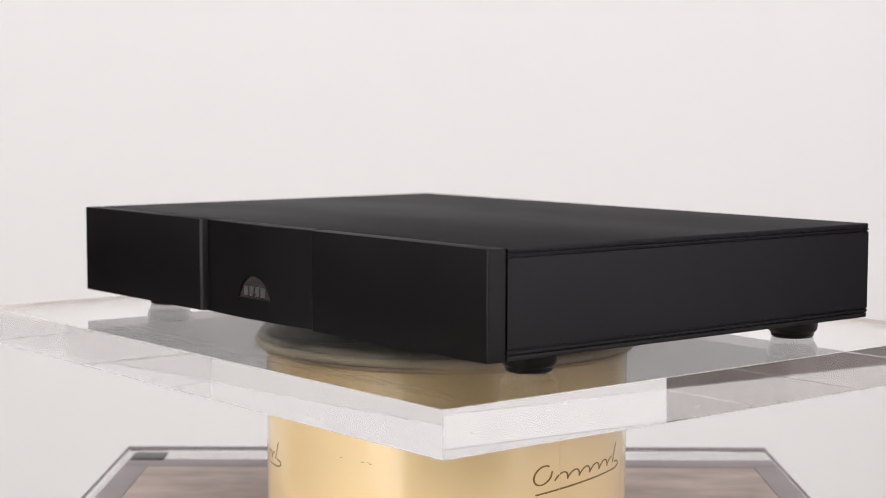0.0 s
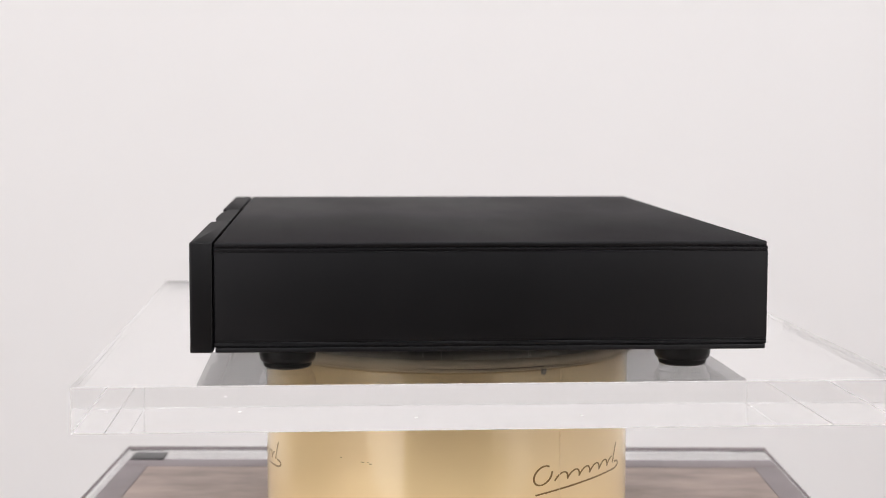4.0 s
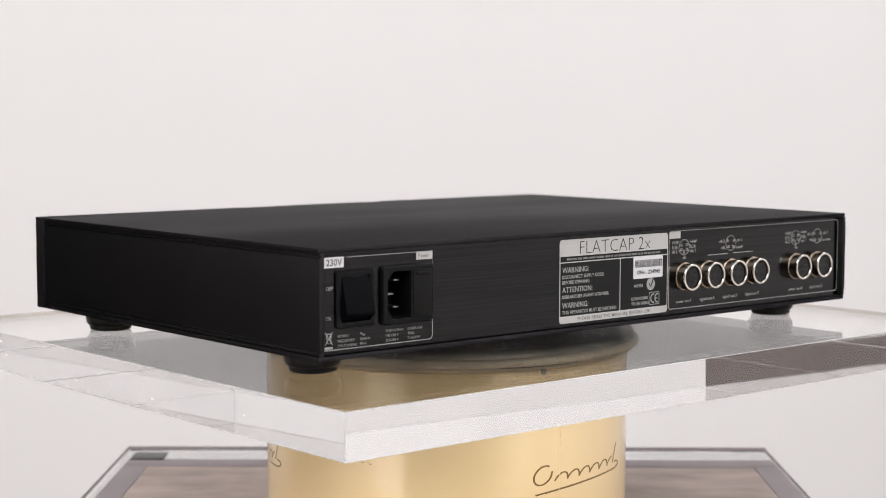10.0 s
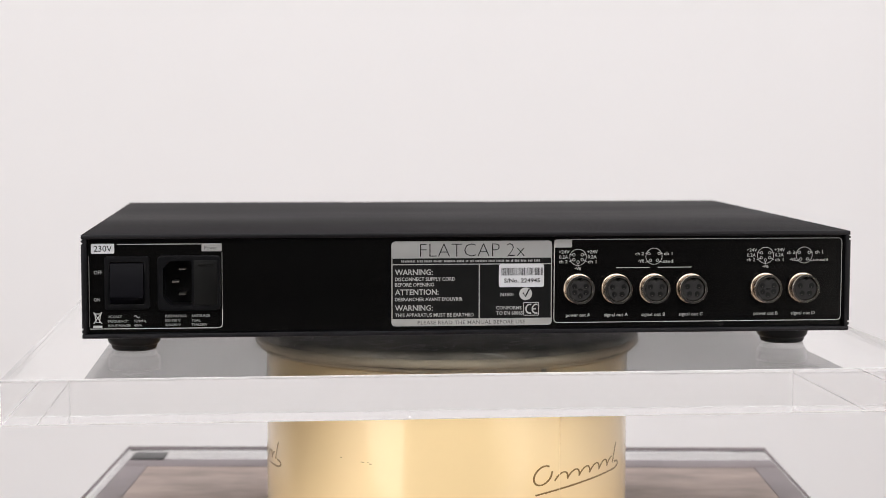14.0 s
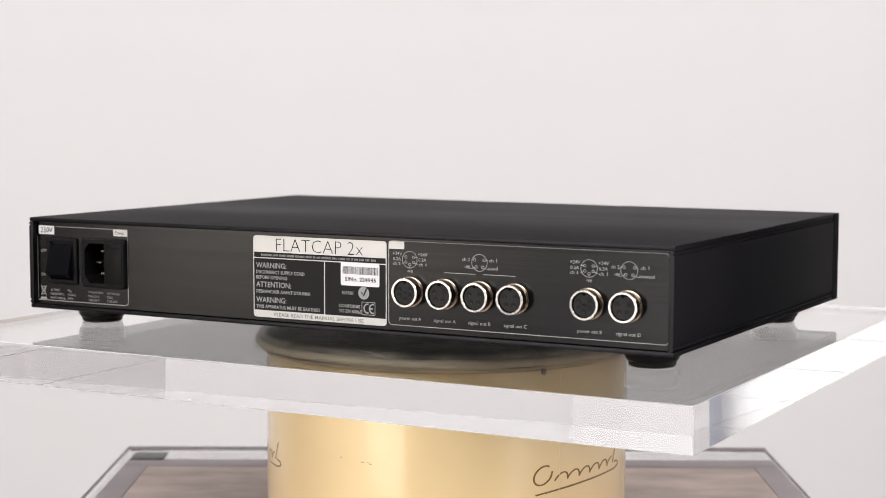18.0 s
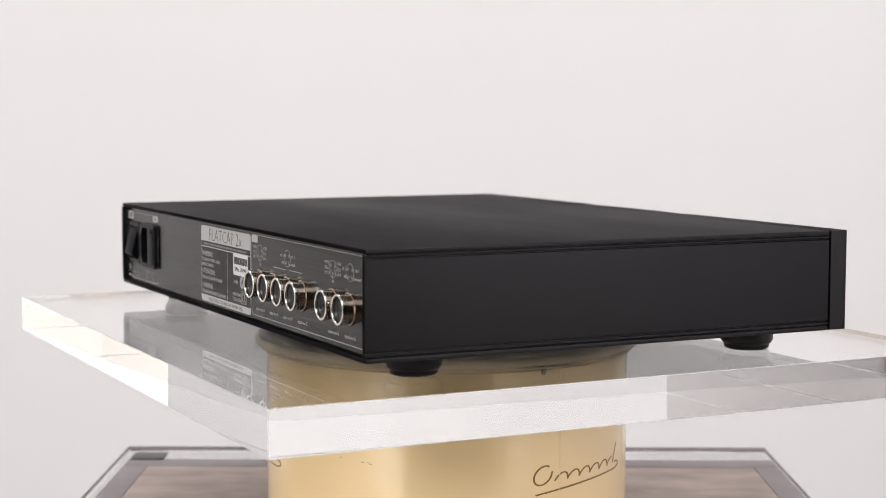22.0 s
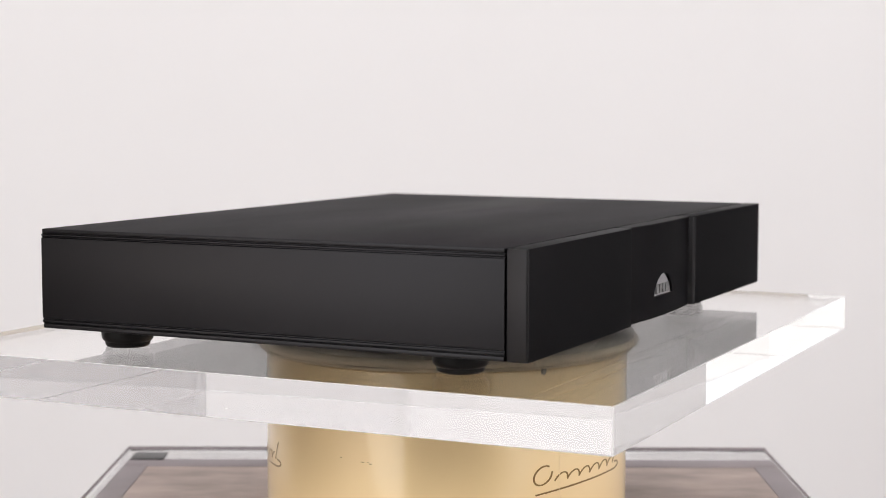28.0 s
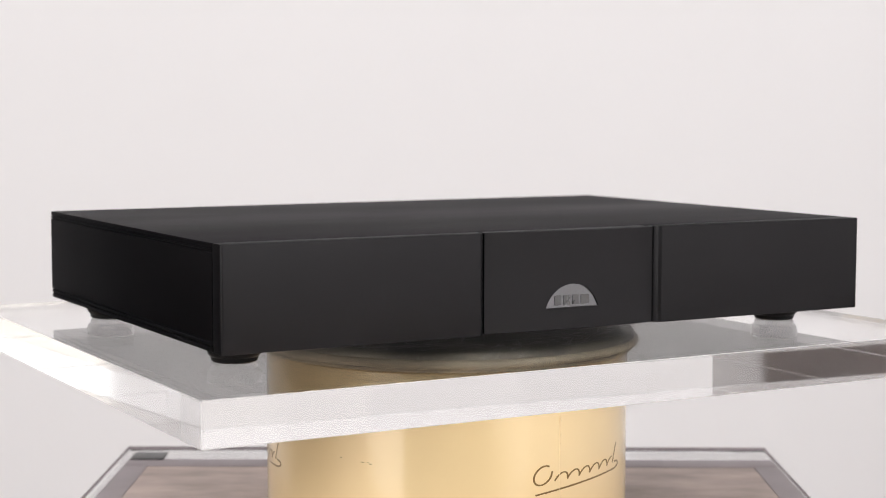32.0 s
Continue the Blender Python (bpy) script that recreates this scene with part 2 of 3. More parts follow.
# ---------------------------------------------------------------- the room
def room():
    west, east, south, north, low, high, thick = -4.4, 2.6, -3.6, 1.9, -1.3, 1.7, 0.15
    e1, e2, s1, s2, w1, w2, sill, head = -3.58, -2.00, -4.385, -1.76, -3.585, -1.55, -1.24, 1.5
    w3, w4 = -3.30, -1.75
    s3, s4 = 1.95, 2.55  # the assumed corner window's part in the south wall

    def wall(name, material, label, *boxes):
        bm = bmesh.new()
        for b in boxes:
            box(bm, *b)
        tagged(part(name, bm, material, None, label, smooth=False), category="wall", kind="structure")

    wall("wall_north", M_WALL, "smooth white painted wall behind the display", (west, east, north, north + thick, low, high))
    wall("wall_west", M_PALEWALL, "unseen off-white painted wall with an assumed low wide window opening",
         (west - thick, west, south - thick, w3, low, high), (west - thick, west, w4, north + thick, low, high),
         (west - thick, west, w3, w4, low, -0.55), (west - thick, west, w3, w4, 0.5, high))
    # Coloured boards added out of view, only to be mirrored by plate and panels.
    wall("mirrored_board", M_BLUEWALL, "unseen blue-grey boards added for the tones in the plate's edges",
         (west, west + 0.02, w1, w2, low, -0.58), (west, west + 0.02, w1, w2, 0.53, 1.2))
    wall("mirrored_board", M_BROWNWALL, "unseen dark brown board added for the tones in plate and panels", (west, west + 0.02, w2 + 0.05, north, low, 0.2))
    wall("wall_east", M_PALEWALL, "unseen off-white painted wall, its assumed window split by an added light-blocking bar",
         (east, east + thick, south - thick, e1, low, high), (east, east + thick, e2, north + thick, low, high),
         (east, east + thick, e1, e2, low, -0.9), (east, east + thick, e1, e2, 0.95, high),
         # bar added across the opening, out of view, to dim its reflection in the unit
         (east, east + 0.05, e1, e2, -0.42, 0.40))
    # Out of view; its near-black colour keeps reflections in camera-facing panels dark.
    wall("wall_south", M_DARKWALL, "unseen wall kept near black for reflections, with two assumed window openings",
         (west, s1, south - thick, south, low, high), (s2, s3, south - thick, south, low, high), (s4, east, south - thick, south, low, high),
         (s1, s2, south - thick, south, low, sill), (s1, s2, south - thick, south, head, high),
         # last box: the same added light-blocking bar in the corner opening
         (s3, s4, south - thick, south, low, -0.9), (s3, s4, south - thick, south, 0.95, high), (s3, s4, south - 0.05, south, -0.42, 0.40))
    bm = bmesh.new()
    box(bm, west - thick, east + thick, south - thick, north + thick, low - 0.1, low)
    tagged(part("floor", bm, M_FLOOR, None, "plain matt brown floor", smooth=False), category="floor", kind="structure")
    bm = bmesh.new()
    box(bm, west - thick, east + thick, south - thick, north + thick, high, high + 0.1)
    tagged(part("ceiling", bm, M_CEILING, None, "plain white painted ceiling", smooth=False), category="ceiling", kind="structure")


room()


# ---------------------------------------------------------------- base, drum and turning head
def acrylic_slab(name, label, corners, m=Matrix()):
    bm = bmesh.new()
    box(bm, *corners, 0.0002, 1)
    for f in bm.faces:
        f.material_index = 0 if abs(f.normal.z) > 0.9 else 1 if max(abs(f.normal.x), abs(f.normal.y)) > 0.9 else 2
    bmesh.ops.transform(bm, matrix=m, verts=bm.verts)
    ob = tagged(part(name, bm, M_ACRYLIC, None, label), category=name.replace("_", " "))
    ob.data.materials.append(M_ACRYLIC_EDGE)
    ob.data.materials.append(M_ARRIS)
    ob.visible_shadow = False
    return ob


def display_base():
    top, thick, half, back = -0.135, 0.020, 0.2555, 0.2425
    plinth = new("plinth")
    plinth.location = (0, back - half, -1.3)
    tagged(plinth, "plain white square plinth under the display", "plinth")
    block("body", M_PLINTH, plinth, -0.232, 0.232, -0.232, 0.232, 0, 1.3 + top - thick - 0.0005, 0.002)
    sheet = acrylic_slab("acrylic_sheet", "thick clear acrylic sheet lying on the plinth", (-half, half, back - 2 * half, back, top - thick, top))
    # thin grey strips draw the dark inner reflection along the sheet's edges
    for x0, x1, y0, y1 in ((-half, half, back - 0.0125, back), (-half, -half + 0.0022, back - 2 * half, back - 0.0126), (half - 0.0022, half, back - 2 * half, back - 0.0126)):
        block("edge_reflection", M_EDGE_REFLECTION, sheet, x0, x1, y0, y1, top, top + 0.0003, 0, "grey strip drawn for the dark inner reflection at the edge")
    board = new("board")
    board.location = (0.003, 0, top)
    tagged(board, "worn brown board with a grey border lying on clear acrylic", "board")
    w, front, back, rim, h = 0.2475, -0.2480, 0.1860, 0.0185, 0.0022
    block("panel", M_BOARD, board, -w + rim, w - rim, front + rim, back - rim - 0.007, 0.0002, h - 0.0003, 0.0003, "worn brown wooden panel")
    for x0, x1, y0, y1 in ((-w, w, back - rim - 0.0068, back), (-w, w, front, front + rim - 0.0002), (-w, -w + rim - 0.0002, front + rim, back - rim - 0.007), (w - rim + 0.0002, w, front + rim, back - rim - 0.007)):
        block("border", M_BORDER, board, x0, x1, y0, y1, 0.0002, h, 0.0003, "grey-brown border strip")
    block("corner_plate", M_BRACKET, board, -0.246, -0.2205, back - 0.004, back + 0.0205, h, h + 0.001, 0.0002, "dark metal corner plate")


DRUM_R, DRUM_TOP, DRUM_LOW = 0.1171, -0.0368, -0.1345


def drum_strokes(turn):
    """A flowing pen-like mark and its underline, wrapped round the drum."""
    lines = []
    pts = []
    for k in range(60):  # opening bowl
        a = radians(60 + 5.4 * k)
        pts.append((0.085 + 0.075 * math.cos(a) + 0.02 * math.sin(a), 4.6 + 5.6 * math.sin(a)))
    lines.append((pts, 0.75))
    pts = []
    for k in range(150):  # row of rounded waves
        t = k / 149
        a = t * 5.5 * 2 * math.pi
        pts.append((0.20 + 0.66 * t - 0.022 * math.sin(a + 0.6), 2.3 - 2.2 * math.cos(a)))
    lines.append((pts, 0.7))
    pts = [(0.885 + 0.07 * t, 0.3 + 11.5 * t) for t in np.linspace(0, 1, 12)]
    lines.append((pts, 0.7))
    pts = [(0.90 + 0.10 * math.sin(a), -1.8 + 2.2 * math.cos(a)) for a in np.linspace(0.2, math.pi, 20)]
    pts += [(0.90 - 0.88 * t, -4.0 - 4.0 * t * t + 1.2 * t) for t in np.linspace(0.03, 1, 40)]
    lines.append((pts, 0.85))
    bm = bmesh.new()
    for pts, width in lines:
        base = [(radians(turn + 26.0 + 40.5 * s) * DRUM_R, -0.0853 + 0.003 * s + 0.001 * h) for s, h in pts]
        if base:
            left, right = [], []
            for k, (s, z) in enumerate(base):
                s0, z0 = base[max(k - 1, 0)]
                s1, z1 = base[min(k + 1, len(base) - 1)]
                d = Vector((s1 - s0, z1 - z0)).normalized()
                w = 0.0007 * width * (0.8 + 0.45 * abs(d.y))
                for side, keep in ((1, left), (-1, right)):
                    a, zz = (s - side * d.y * w) / DRUM_R, z + side * d.x * w
                    keep.append([bm.verts.new((r * math.sin(a), -r * math.cos(a), zz)) for r in (DRUM_R - 0.0003, DRUM_R + 0.00008)])
            for k in range(len(base) - 1):
                a, b, c, d = left[k], left[k + 1], right[k + 1], right[k]
                bm.faces.new((a[1], b[1], c[1], d[1]))
                bm.faces.new((a[0], b[0], b[1], a[1]))
                bm.faces.new((d[1], c[1], c[0], d[0]))
    bmesh.ops.recalc_face_normals(bm, faces=bm.faces)
    return bm


def brass_drum():
    drum = new("brass_drum")
    tagged(drum, "lacquered brass drum carrying the turning display plate", "drum")
    bm = bmesh.new()
    lathe(bm, [(0, DRUM_LOW), (DRUM_R - 0.001, DRUM_LOW), (DRUM_R, DRUM_LOW + 0.001), (DRUM_R, DRUM_TOP - 0.0008), (DRUM_R - 0.0008, DRUM_TOP), (0, DRUM_TOP)], 160)
    body = part("shell", bm, M_BRASS, drum)
    for turn in (0, -128.5, 115):
        part("script_mark", drum_strokes(turn), M_ENGRAVE, drum, "dark engraved flourish with an underline", smooth=False)
    a = radians(29.3)
    m = Matrix.Translation((DRUM_R * math.sin(a), -DRUM_R * math.cos(a), -0.0381)) @ Matrix.Rotation(a, 4, "Z") @ Matrix.Rotation(radians(90), 4, "X")
    bm = bmesh.new()
    lathe(bm, [(0.0018, -0.001), (0.0018, 0.0006), (0.0015, 0.0010), (0.0009, 0.0010)], 20, m)
    screw = part("screw", bm, M_BRACKET, drum, "small dark round screw")
    bm = bmesh.new()
    lathe(bm, [(0.0009, 0.0003), (0.0009, 0.0009), (0.0006, 0.0012), (0, 0.0013)], 16, m)
    part("screw_pin", bm, M_STEEL, screw, "bright steel centre")
    for turn, z, wide, high in ((-32.5, -0.0703, 0.0006, 0.0003), (-25.2, -0.0716, 0.0013, 0.0002), (-22.6, -0.0724, 0.0009, 0.0003), (-23.4, -0.0714, 0.0004, 0.0002)):
        bm = bmesh.new()
        rng, w = random.Random(int(-turn * 10)), radians(turn)
        pts = [(wide * math.cos(k * 0.785) * rng.uniform(0.6, 1.2), high * math.sin(k * 0.785) * rng.uniform(0.6, 1.2)) for k in range(8)]
        prism(bm, [((DRUM_R - 0.0003) * math.sin(w + x / DRUM_R), -(DRUM_R - 0.0003) * math.cos(w + x / DRUM_R), z + y - 0.1 * x) for x, y in pts], (0.0004 * math.sin(w), -0.0004 * math.cos(w), 0))
        part("dent", bm, M_ENGRAVE, drum, "small dark dent", smooth=False)
    # lapped joint of the brass sheet, with beads of lacquer along it
    rng, a0 = random.Random(5), radians(35.4)
    bm = bmesh.new()
    rows = []
    for k in range(60):
        z = DRUM_TOP - 0.001 - k * (DRUM_TOP - DRUM_LOW - 0.002) / 59
        wob = rng.uniform(-0.00012, 0.00012)
        rows.append([bm.verts.new((r * math.sin(a0 + w / DRUM_R), -r * math.cos(a0 + w / DRUM_R), z)) for w, r in ((-0.0005 + wob, DRUM_R - 0.0002), (-0.0002 + wob, DRUM_R + 0.00025), (0.0002 + wob, DRUM_R + 0.0002), (0.0004 + wob, DRUM_R - 0.0002))])
    for a, b in zip(rows, rows[1:]):
        for i in range(3):
            bm.faces.new((a[i], a[i + 1], b[i + 1], b[i]))
    bmesh.ops.recalc_face_normals(bm, faces=bm.faces)
    part("seam", bm, M_BRASS, drum, "lapped joint of the brass sheet")
    for z in (-0.0468, -0.0485, -0.0552, -0.0571, -0.0625, -0.0702):
        bm = bmesh.new()
        bmesh.ops.create_icosphere(bm, subdivisions=2, radius=rng.uniform(0.0004, 0.0008), matrix=Matrix.Translation(((DRUM_R + 0.0001) * math.sin(a0), -(DRUM_R + 0.0001) * math.cos(a0), z)))
        part("lacquer_bead", bm, M_BRASS, drum)
    return drum


def turning_head():
    head = new("turntable_head")
    tagged(head, "scuffed grey metal disc with a rounded cream rim", "turntable")
    bm = bmesh.new()
    lathe(bm, [(0, -0.0366), (0.1180, -0.0366), (0.1205, -0.0362), (0.1212, -0.0352), (0.1208, -0.0346), (0.1222, -0.0340), (0.1240, -0.0328), (0.1246, -0.0314), (0.1243, -0.0300),
               (0.1234, -0.0290), (0.1222, -0.0286), (0.1218, -0.0300)], 160)
    part("rim", bm, M_RIM, head, "rounded cream-coloured rim")
    bm = bmesh.new()
    lathe(bm, [(0.1216, -0.0300), (0.1219, -0.0280), (0.1213, -0.0262), (0.1200, -0.0250), (0.1180, -0.0245), (0.110, -0.0243), (0, -0.0243)], 160)
    part("top_plate", bm, M_DISC, head, "scratched grey metal plate")
    return head


def disc_scuffs(parent):
    """Dark worn lines along the disc's lower rim."""
    rng = random.Random(21)
    for k in range(16):
        a0, span, r, z = radians(rng.uniform(0, 360)), radians(rng.uniform(8, 40)), 0.12235, -0.03385 - rng.uniform(-0.0004, 0.0003)
        bm = bmesh.new()
        rows = []
        for t in np.linspace(0, 1, 14):
            a, w = a0 + span * t, 0.00015 * math.sin(math.pi * t) + 0.00003
            rows.append([bm.verts.new((rr * math.cos(a), rr * math.sin(a), z + dz)) for rr, dz in ((r, w), (r + 0.00035, w * 0.5), (r + 0.0002, -w))])
        for a, b in zip(rows, rows[1:]):
            for i in range(2):
                bm.faces.new((a[i], b[i], b[i + 1], a[i + 1]))
        part("rim_scuff", bm, M_BLACKPRINT, parent, "thin dark worn line", smooth=False)


def disc_scratches(parent):
    """Pale scratches and dents all over the outer part of the disc's top."""
    rng = random.Random(33)
    bm = bmesh.new()
    for k in range(520):
        r, a = 0.120 * math.sqrt(rng.uniform(0.45, 0.97)), rng.uniform(0, 2 * math.pi)
        x, y, way, bend = r * math.cos(a), r * math.sin(a), rng.uniform(0, 2 * math.pi), rng.uniform(-12, 12)
        length, wide = (rng.uniform(0.0015, 0.004), rng.uniform(0.0008, 0.002)) if k % 3 == 0 else (rng.uniform(0.006, 0.035), rng.uniform(0.0003, 0.0009))
        old = None
        for t in np.linspace(0, 1, 7):
            w = wide * math.sin(math.pi * (0.05 + 0.9 * t))
            if math.hypot(x, y) > 0.1176:
                break
            nx, ny = -math.sin(way), math.cos(way)
            pair = [bm.verts.new((x + side * nx * w, y + side * ny * w, -0.02424)) for side in (1, -1)]
            if old:
                bm.faces.new((old[0], old[1], pair[1], pair[0]))
            old = pair
            x, y, way = x + math.cos(way) * length / 6, y + math.sin(way) * length / 6, way + bend * length / 6
    bmesh.ops.recalc_face_normals(bm, faces=bm.faces)
    part("scratches", bm, M_SCRATCH, parent, "pale scratches and dents", smooth=False)


def clear_plate():
    return acrylic_slab("acrylic_plate", "thick clear acrylic plate turning on the drum", (-0.2503, 0.2503, -0.2122, 0.2122, -0.0238, 0.0), pose(0.0, 0.0072, 0, 0, 0, 0.14))


def nicks(parent):
    """Small dark chips along the plate's sawn edges: face, place along it and height, in mm."""
    rng = random.Random(9)
    for face, along, z in (("n", 41, -22.4), ("e", 51, -16.8), ("e", -187, -12.5), ("e", -128, -5.4), ("e", -33, -17.0), ("w", 162, -6.9), ("w", 7, -18.1), ("w", -167, -23.2),
                           ("s", 142, -18.3), ("s", 154, -18.7), ("e", -121, -13.1), ("n", 170, -23.4), ("e", 138, -13.2)):
        bm = bmesh.new()
        wide, high = rng.uniform(0.4, 1.2), rng.uniform(0.08, 0.18)
        pts = [(wide * (math.cos(a) + rng.uniform(-0.2, 0.2)), high * (math.sin(a) + rng.uniform(-0.3, 0.3))) for a in np.linspace(0, 2 * math.pi, 9)[:-1]]
        place = {"n": (along * MM, 0.2200, 0), "s": (along * MM, -0.2056, 180), "e": (0.2509, along * MM, -90), "w": (-0.2509, along * MM, 90)}[face]
        prism(bm, [(x * MM, -0.0006, y * MM) for x, y in pts], (0, 0.0007, 0))
        bmesh.ops.transform(bm, matrix=pose(place[0], place[1], z * MM, 0, 0, place[2]), verts=bm.verts)
        part("edge_chip", bm, M_CHIP, parent, "small dark chip in the edge", smooth=False)


display_base()
brass_drum()
head_disc = turning_head()
disc_scuffs(head_disc)
disc_scratches(head_disc)
plate = clear_plate()
MM = 0.001
nicks(plate)

# ---------------------------------------------------------------- the black hi-fi unit
unit = new("power_supply")
tagged(unit, "slim black hi-fi power supply standing on the clear plate", "power supply")
MM = 0.001
CASE_LOW, CASE_TOP = 11.3, 68.5


def casework():
    y0, y1 = -0.1352, 0.1538
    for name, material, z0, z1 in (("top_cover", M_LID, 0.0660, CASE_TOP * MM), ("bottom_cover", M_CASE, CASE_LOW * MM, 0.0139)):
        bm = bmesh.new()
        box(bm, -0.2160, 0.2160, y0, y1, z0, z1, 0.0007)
        # upward faces get a darker finish that holds down the mirrored wall's glare
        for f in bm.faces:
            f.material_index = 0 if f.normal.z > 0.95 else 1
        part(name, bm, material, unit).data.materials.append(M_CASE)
    for side in (-1, 1):
        edge = 215.9
        out = [(edge, 17.2), (edge, 63.2), (edge - 0.9, 63.5), (edge - 0.9, 64.2), (edge, 64.4), (edge, 65.3), (edge - 0.8, 65.5), (edge - 0.8, 65.98), (edge - 3, 65.98),
               (edge - 3, 13.92), (edge - 0.8, 13.92), (edge - 0.8, 14.5), (edge, 14.7), (edge, 15.9), (edge - 0.9, 16.2), (edge - 0.9, 16.9)]
        bm = bmesh.new()
        prism(bm, [(side * x * MM, y0, z * MM) for x, z in out], (0, y1 - y0 + 0.0006, 0), 0.0002)
        part("side_panel", bm, M_CASE, unit)
    block("front_bulkhead", M_CASE, unit, -0.2125, 0.2125, -0.1363, -0.1340, 0.0142, 0.0656)
    for x in (-0.1888, 0.1912):
        for y in (-0.0986, 0.1147):
            bm = bmesh.new()
            lathe(bm, [(0, CASE_LOW * MM), (0.0146, CASE_LOW * MM), (0.0152, 0.0104), (0.0151, 0.0066), (0.0147, 0.0046), (0.0138, 0.0035), (0.0131, 0.0030), (0.0128, 0.0010), (0.0118, 0.0001), (0, 0.0001)], 40, Matrix.Translation((x, y, 0)))
            part("foot", bm, M_RUBBER, unit, "round black rubber foot")


def fascia():
    front, back = -148.1, -136.5
    for side in (-1, 1):
        edge = 216.0
        plan = [(edge, back)] + [(edge - 1.0 + math.cos(a), front + 1.0 - math.sin(a)) for a in np.linspace(0, math.pi / 2, 6)] + [(62.2, front), (60.2, front + 1.2), (58.2, front + 5.2), (58.2, back)]
        bm = bmesh.new()
        prism(bm, [(side * x * MM, y * MM, CASE_LOW * MM) for x, y in plan], (0, 0, (CASE_TOP - CASE_LOW) * MM), 0.0005)
        part("fascia_wing", bm, M_FASCIA, unit, "flat black end section of the fascia")
    # bowed middle section with a half-moon pocket
    half, sill, low, top = 57.7, 23.9, CASE_LOW, CASE_TOP
    r = 18.8
    cz = sill + 13.6 - r
    bow = lambda x: -144.6 - 3.0 * (1 - (x / half) ** 2)
    chord = math.sqrt(r * r - (sill - cz) ** 2)
    mid = -0.5
    xs = sorted({round(v, 3) for v in list(np.linspace(-half, half, 33)) + [mid + chord * math.sin(a) for a in np.linspace(-math.pi / 2, math.pi / 2, 33)]})
    bm = bmesh.new()

    def quad(a, b, c, d):
        bm.faces.new([bm.verts.new(Vector(v) * MM) for v in (a, b, c, d)])

    lip, arc = 0.5, lambda x: cz + math.sqrt(max(r * r - (x - mid) ** 2, (sill - cz) ** 2))
    for a, b in zip(xs, xs[1:]):
        fa, fb = bow(a), bow(b)
        inside = abs((a + b) / 2 - mid) < chord
        spans = [(low + lip, top - lip, low + lip, top - lip)] if not inside else [(low + lip, sill, low + lip, sill), (arc(a), top - lip, arc(b), top - lip)]
        for za0, za1, zb0, zb1 in spans:
            quad((a, fa, za0), (b, fb, zb0), (b, fb, zb1), (a, fa, za1))
        if inside:
            deep = -143.4
            quad((a, fa, sill), (a, deep, sill), (b, deep, sill), (b, fb, sill))
            quad((a, fa, arc(a)), (b, fb, arc(b)), (b, deep, arc(b)), (a, deep, arc(a)))
        for z, inner in ((top, top - lip), (low, low + lip)):
            quad((a, fa, inner), (b, fb, inner), (b, fb + lip, z), (a, fa + lip, z))
            quad((a, fa + lip, z), (b, fb + lip, z), (b, back, z), (a, back, z))
    for x in (-half, half):
        f = bow(x)
        quad((x, f, low + lip), (x, f, top - lip), (x, back, top - lip), (x, back, low + lip))
    quad((-half, back, low), (half, back, low), (half, back, top), (-half, back, top))
    bmesh.ops.remove_doubles(bm, verts=bm.verts, dist=1e-6)
    bmesh.ops.recalc_face_normals(bm, faces=bm.faces)
    part("fascia_centre", bm, M_FASCIA, unit, "bowed black middle section of the fascia")
    # mirror badge in the pocket, with a raised rim and plain raised shapes
    bm = bmesh.new()
    out = [((mid + (r - 0.15) * math.cos(a)) * MM, -0.1436, (cz + (r - 0.15) * math.sin(a)) * MM) for a in np.linspace(math.asin((sill + 0.1 - cz) / r), math.pi - math.asin((sill + 0.1 - cz) / r), 40)]
    prism(bm, out, (0, -0.0029, 0))
    badge = part("badge", bm, M_BADGE, unit, "half-moon mirror badge", smooth=False)
    face = -0.1465
    bm = bmesh.new()
    for x0, x1, z0, z1 in ((-11.8, -7.4, 26.0, 31.6), (-5.6, -1.2, 26.0, 31.6), (0.6, 4.6, 26.0, 31.6), (6.4, 11.6, 26.0, 31.6)):
        box(bm, (x0 + mid) * MM, (x1 + mid) * MM, face - 0.0004, face + 0.0001, (z0 - 0.6) * MM, (z1 - 0.6) * MM)
    part("badge_shapes", bm, M_BADGEMARK, badge, "grey raised bars", smooth=False)


casework()
fascia()

# ---- rear: u runs to the right as one faces the rear (u = -x), z up, both in mm
FACE = 150.9


def rear_block(name, material, parent, u0, u1, z0, z1, y0, y1, bevel=0.0, label=""):
    return block(name, material, parent, -u1 * MM, -u0 * MM, y0 * MM, y1 * MM, z0 * MM, z1 * MM, bevel, label)


def rounded(u0, u1, z0, z1, r, steps=6):
    pts = []
    for cu, cz, a0 in ((u1 - r, z1 - r, 0), (u0 + r, z1 - r, 90), (u0 + r, z0 + r, 180), (u1 - r, z0 + r, 270)):
        pts += [(cu + r * math.cos(radians(a0 + 90 * k / steps)), cz + r * math.sin(radians(a0 + 90 * k / steps))) for k in range(steps + 1)]
    return pts


def rounded_plate(name, material, parent, u0, u1, z0, z1, r, y0, y1, label=""):
    bm = bmesh.new()
    prism(bm, [(-u * MM, y0 * MM, z * MM) for u, z in rounded(u0, u1, z0, z1, r)], (0, (y1 - y0) * MM, 0))
    return part(name, bm, material, parent, label, smooth=False)


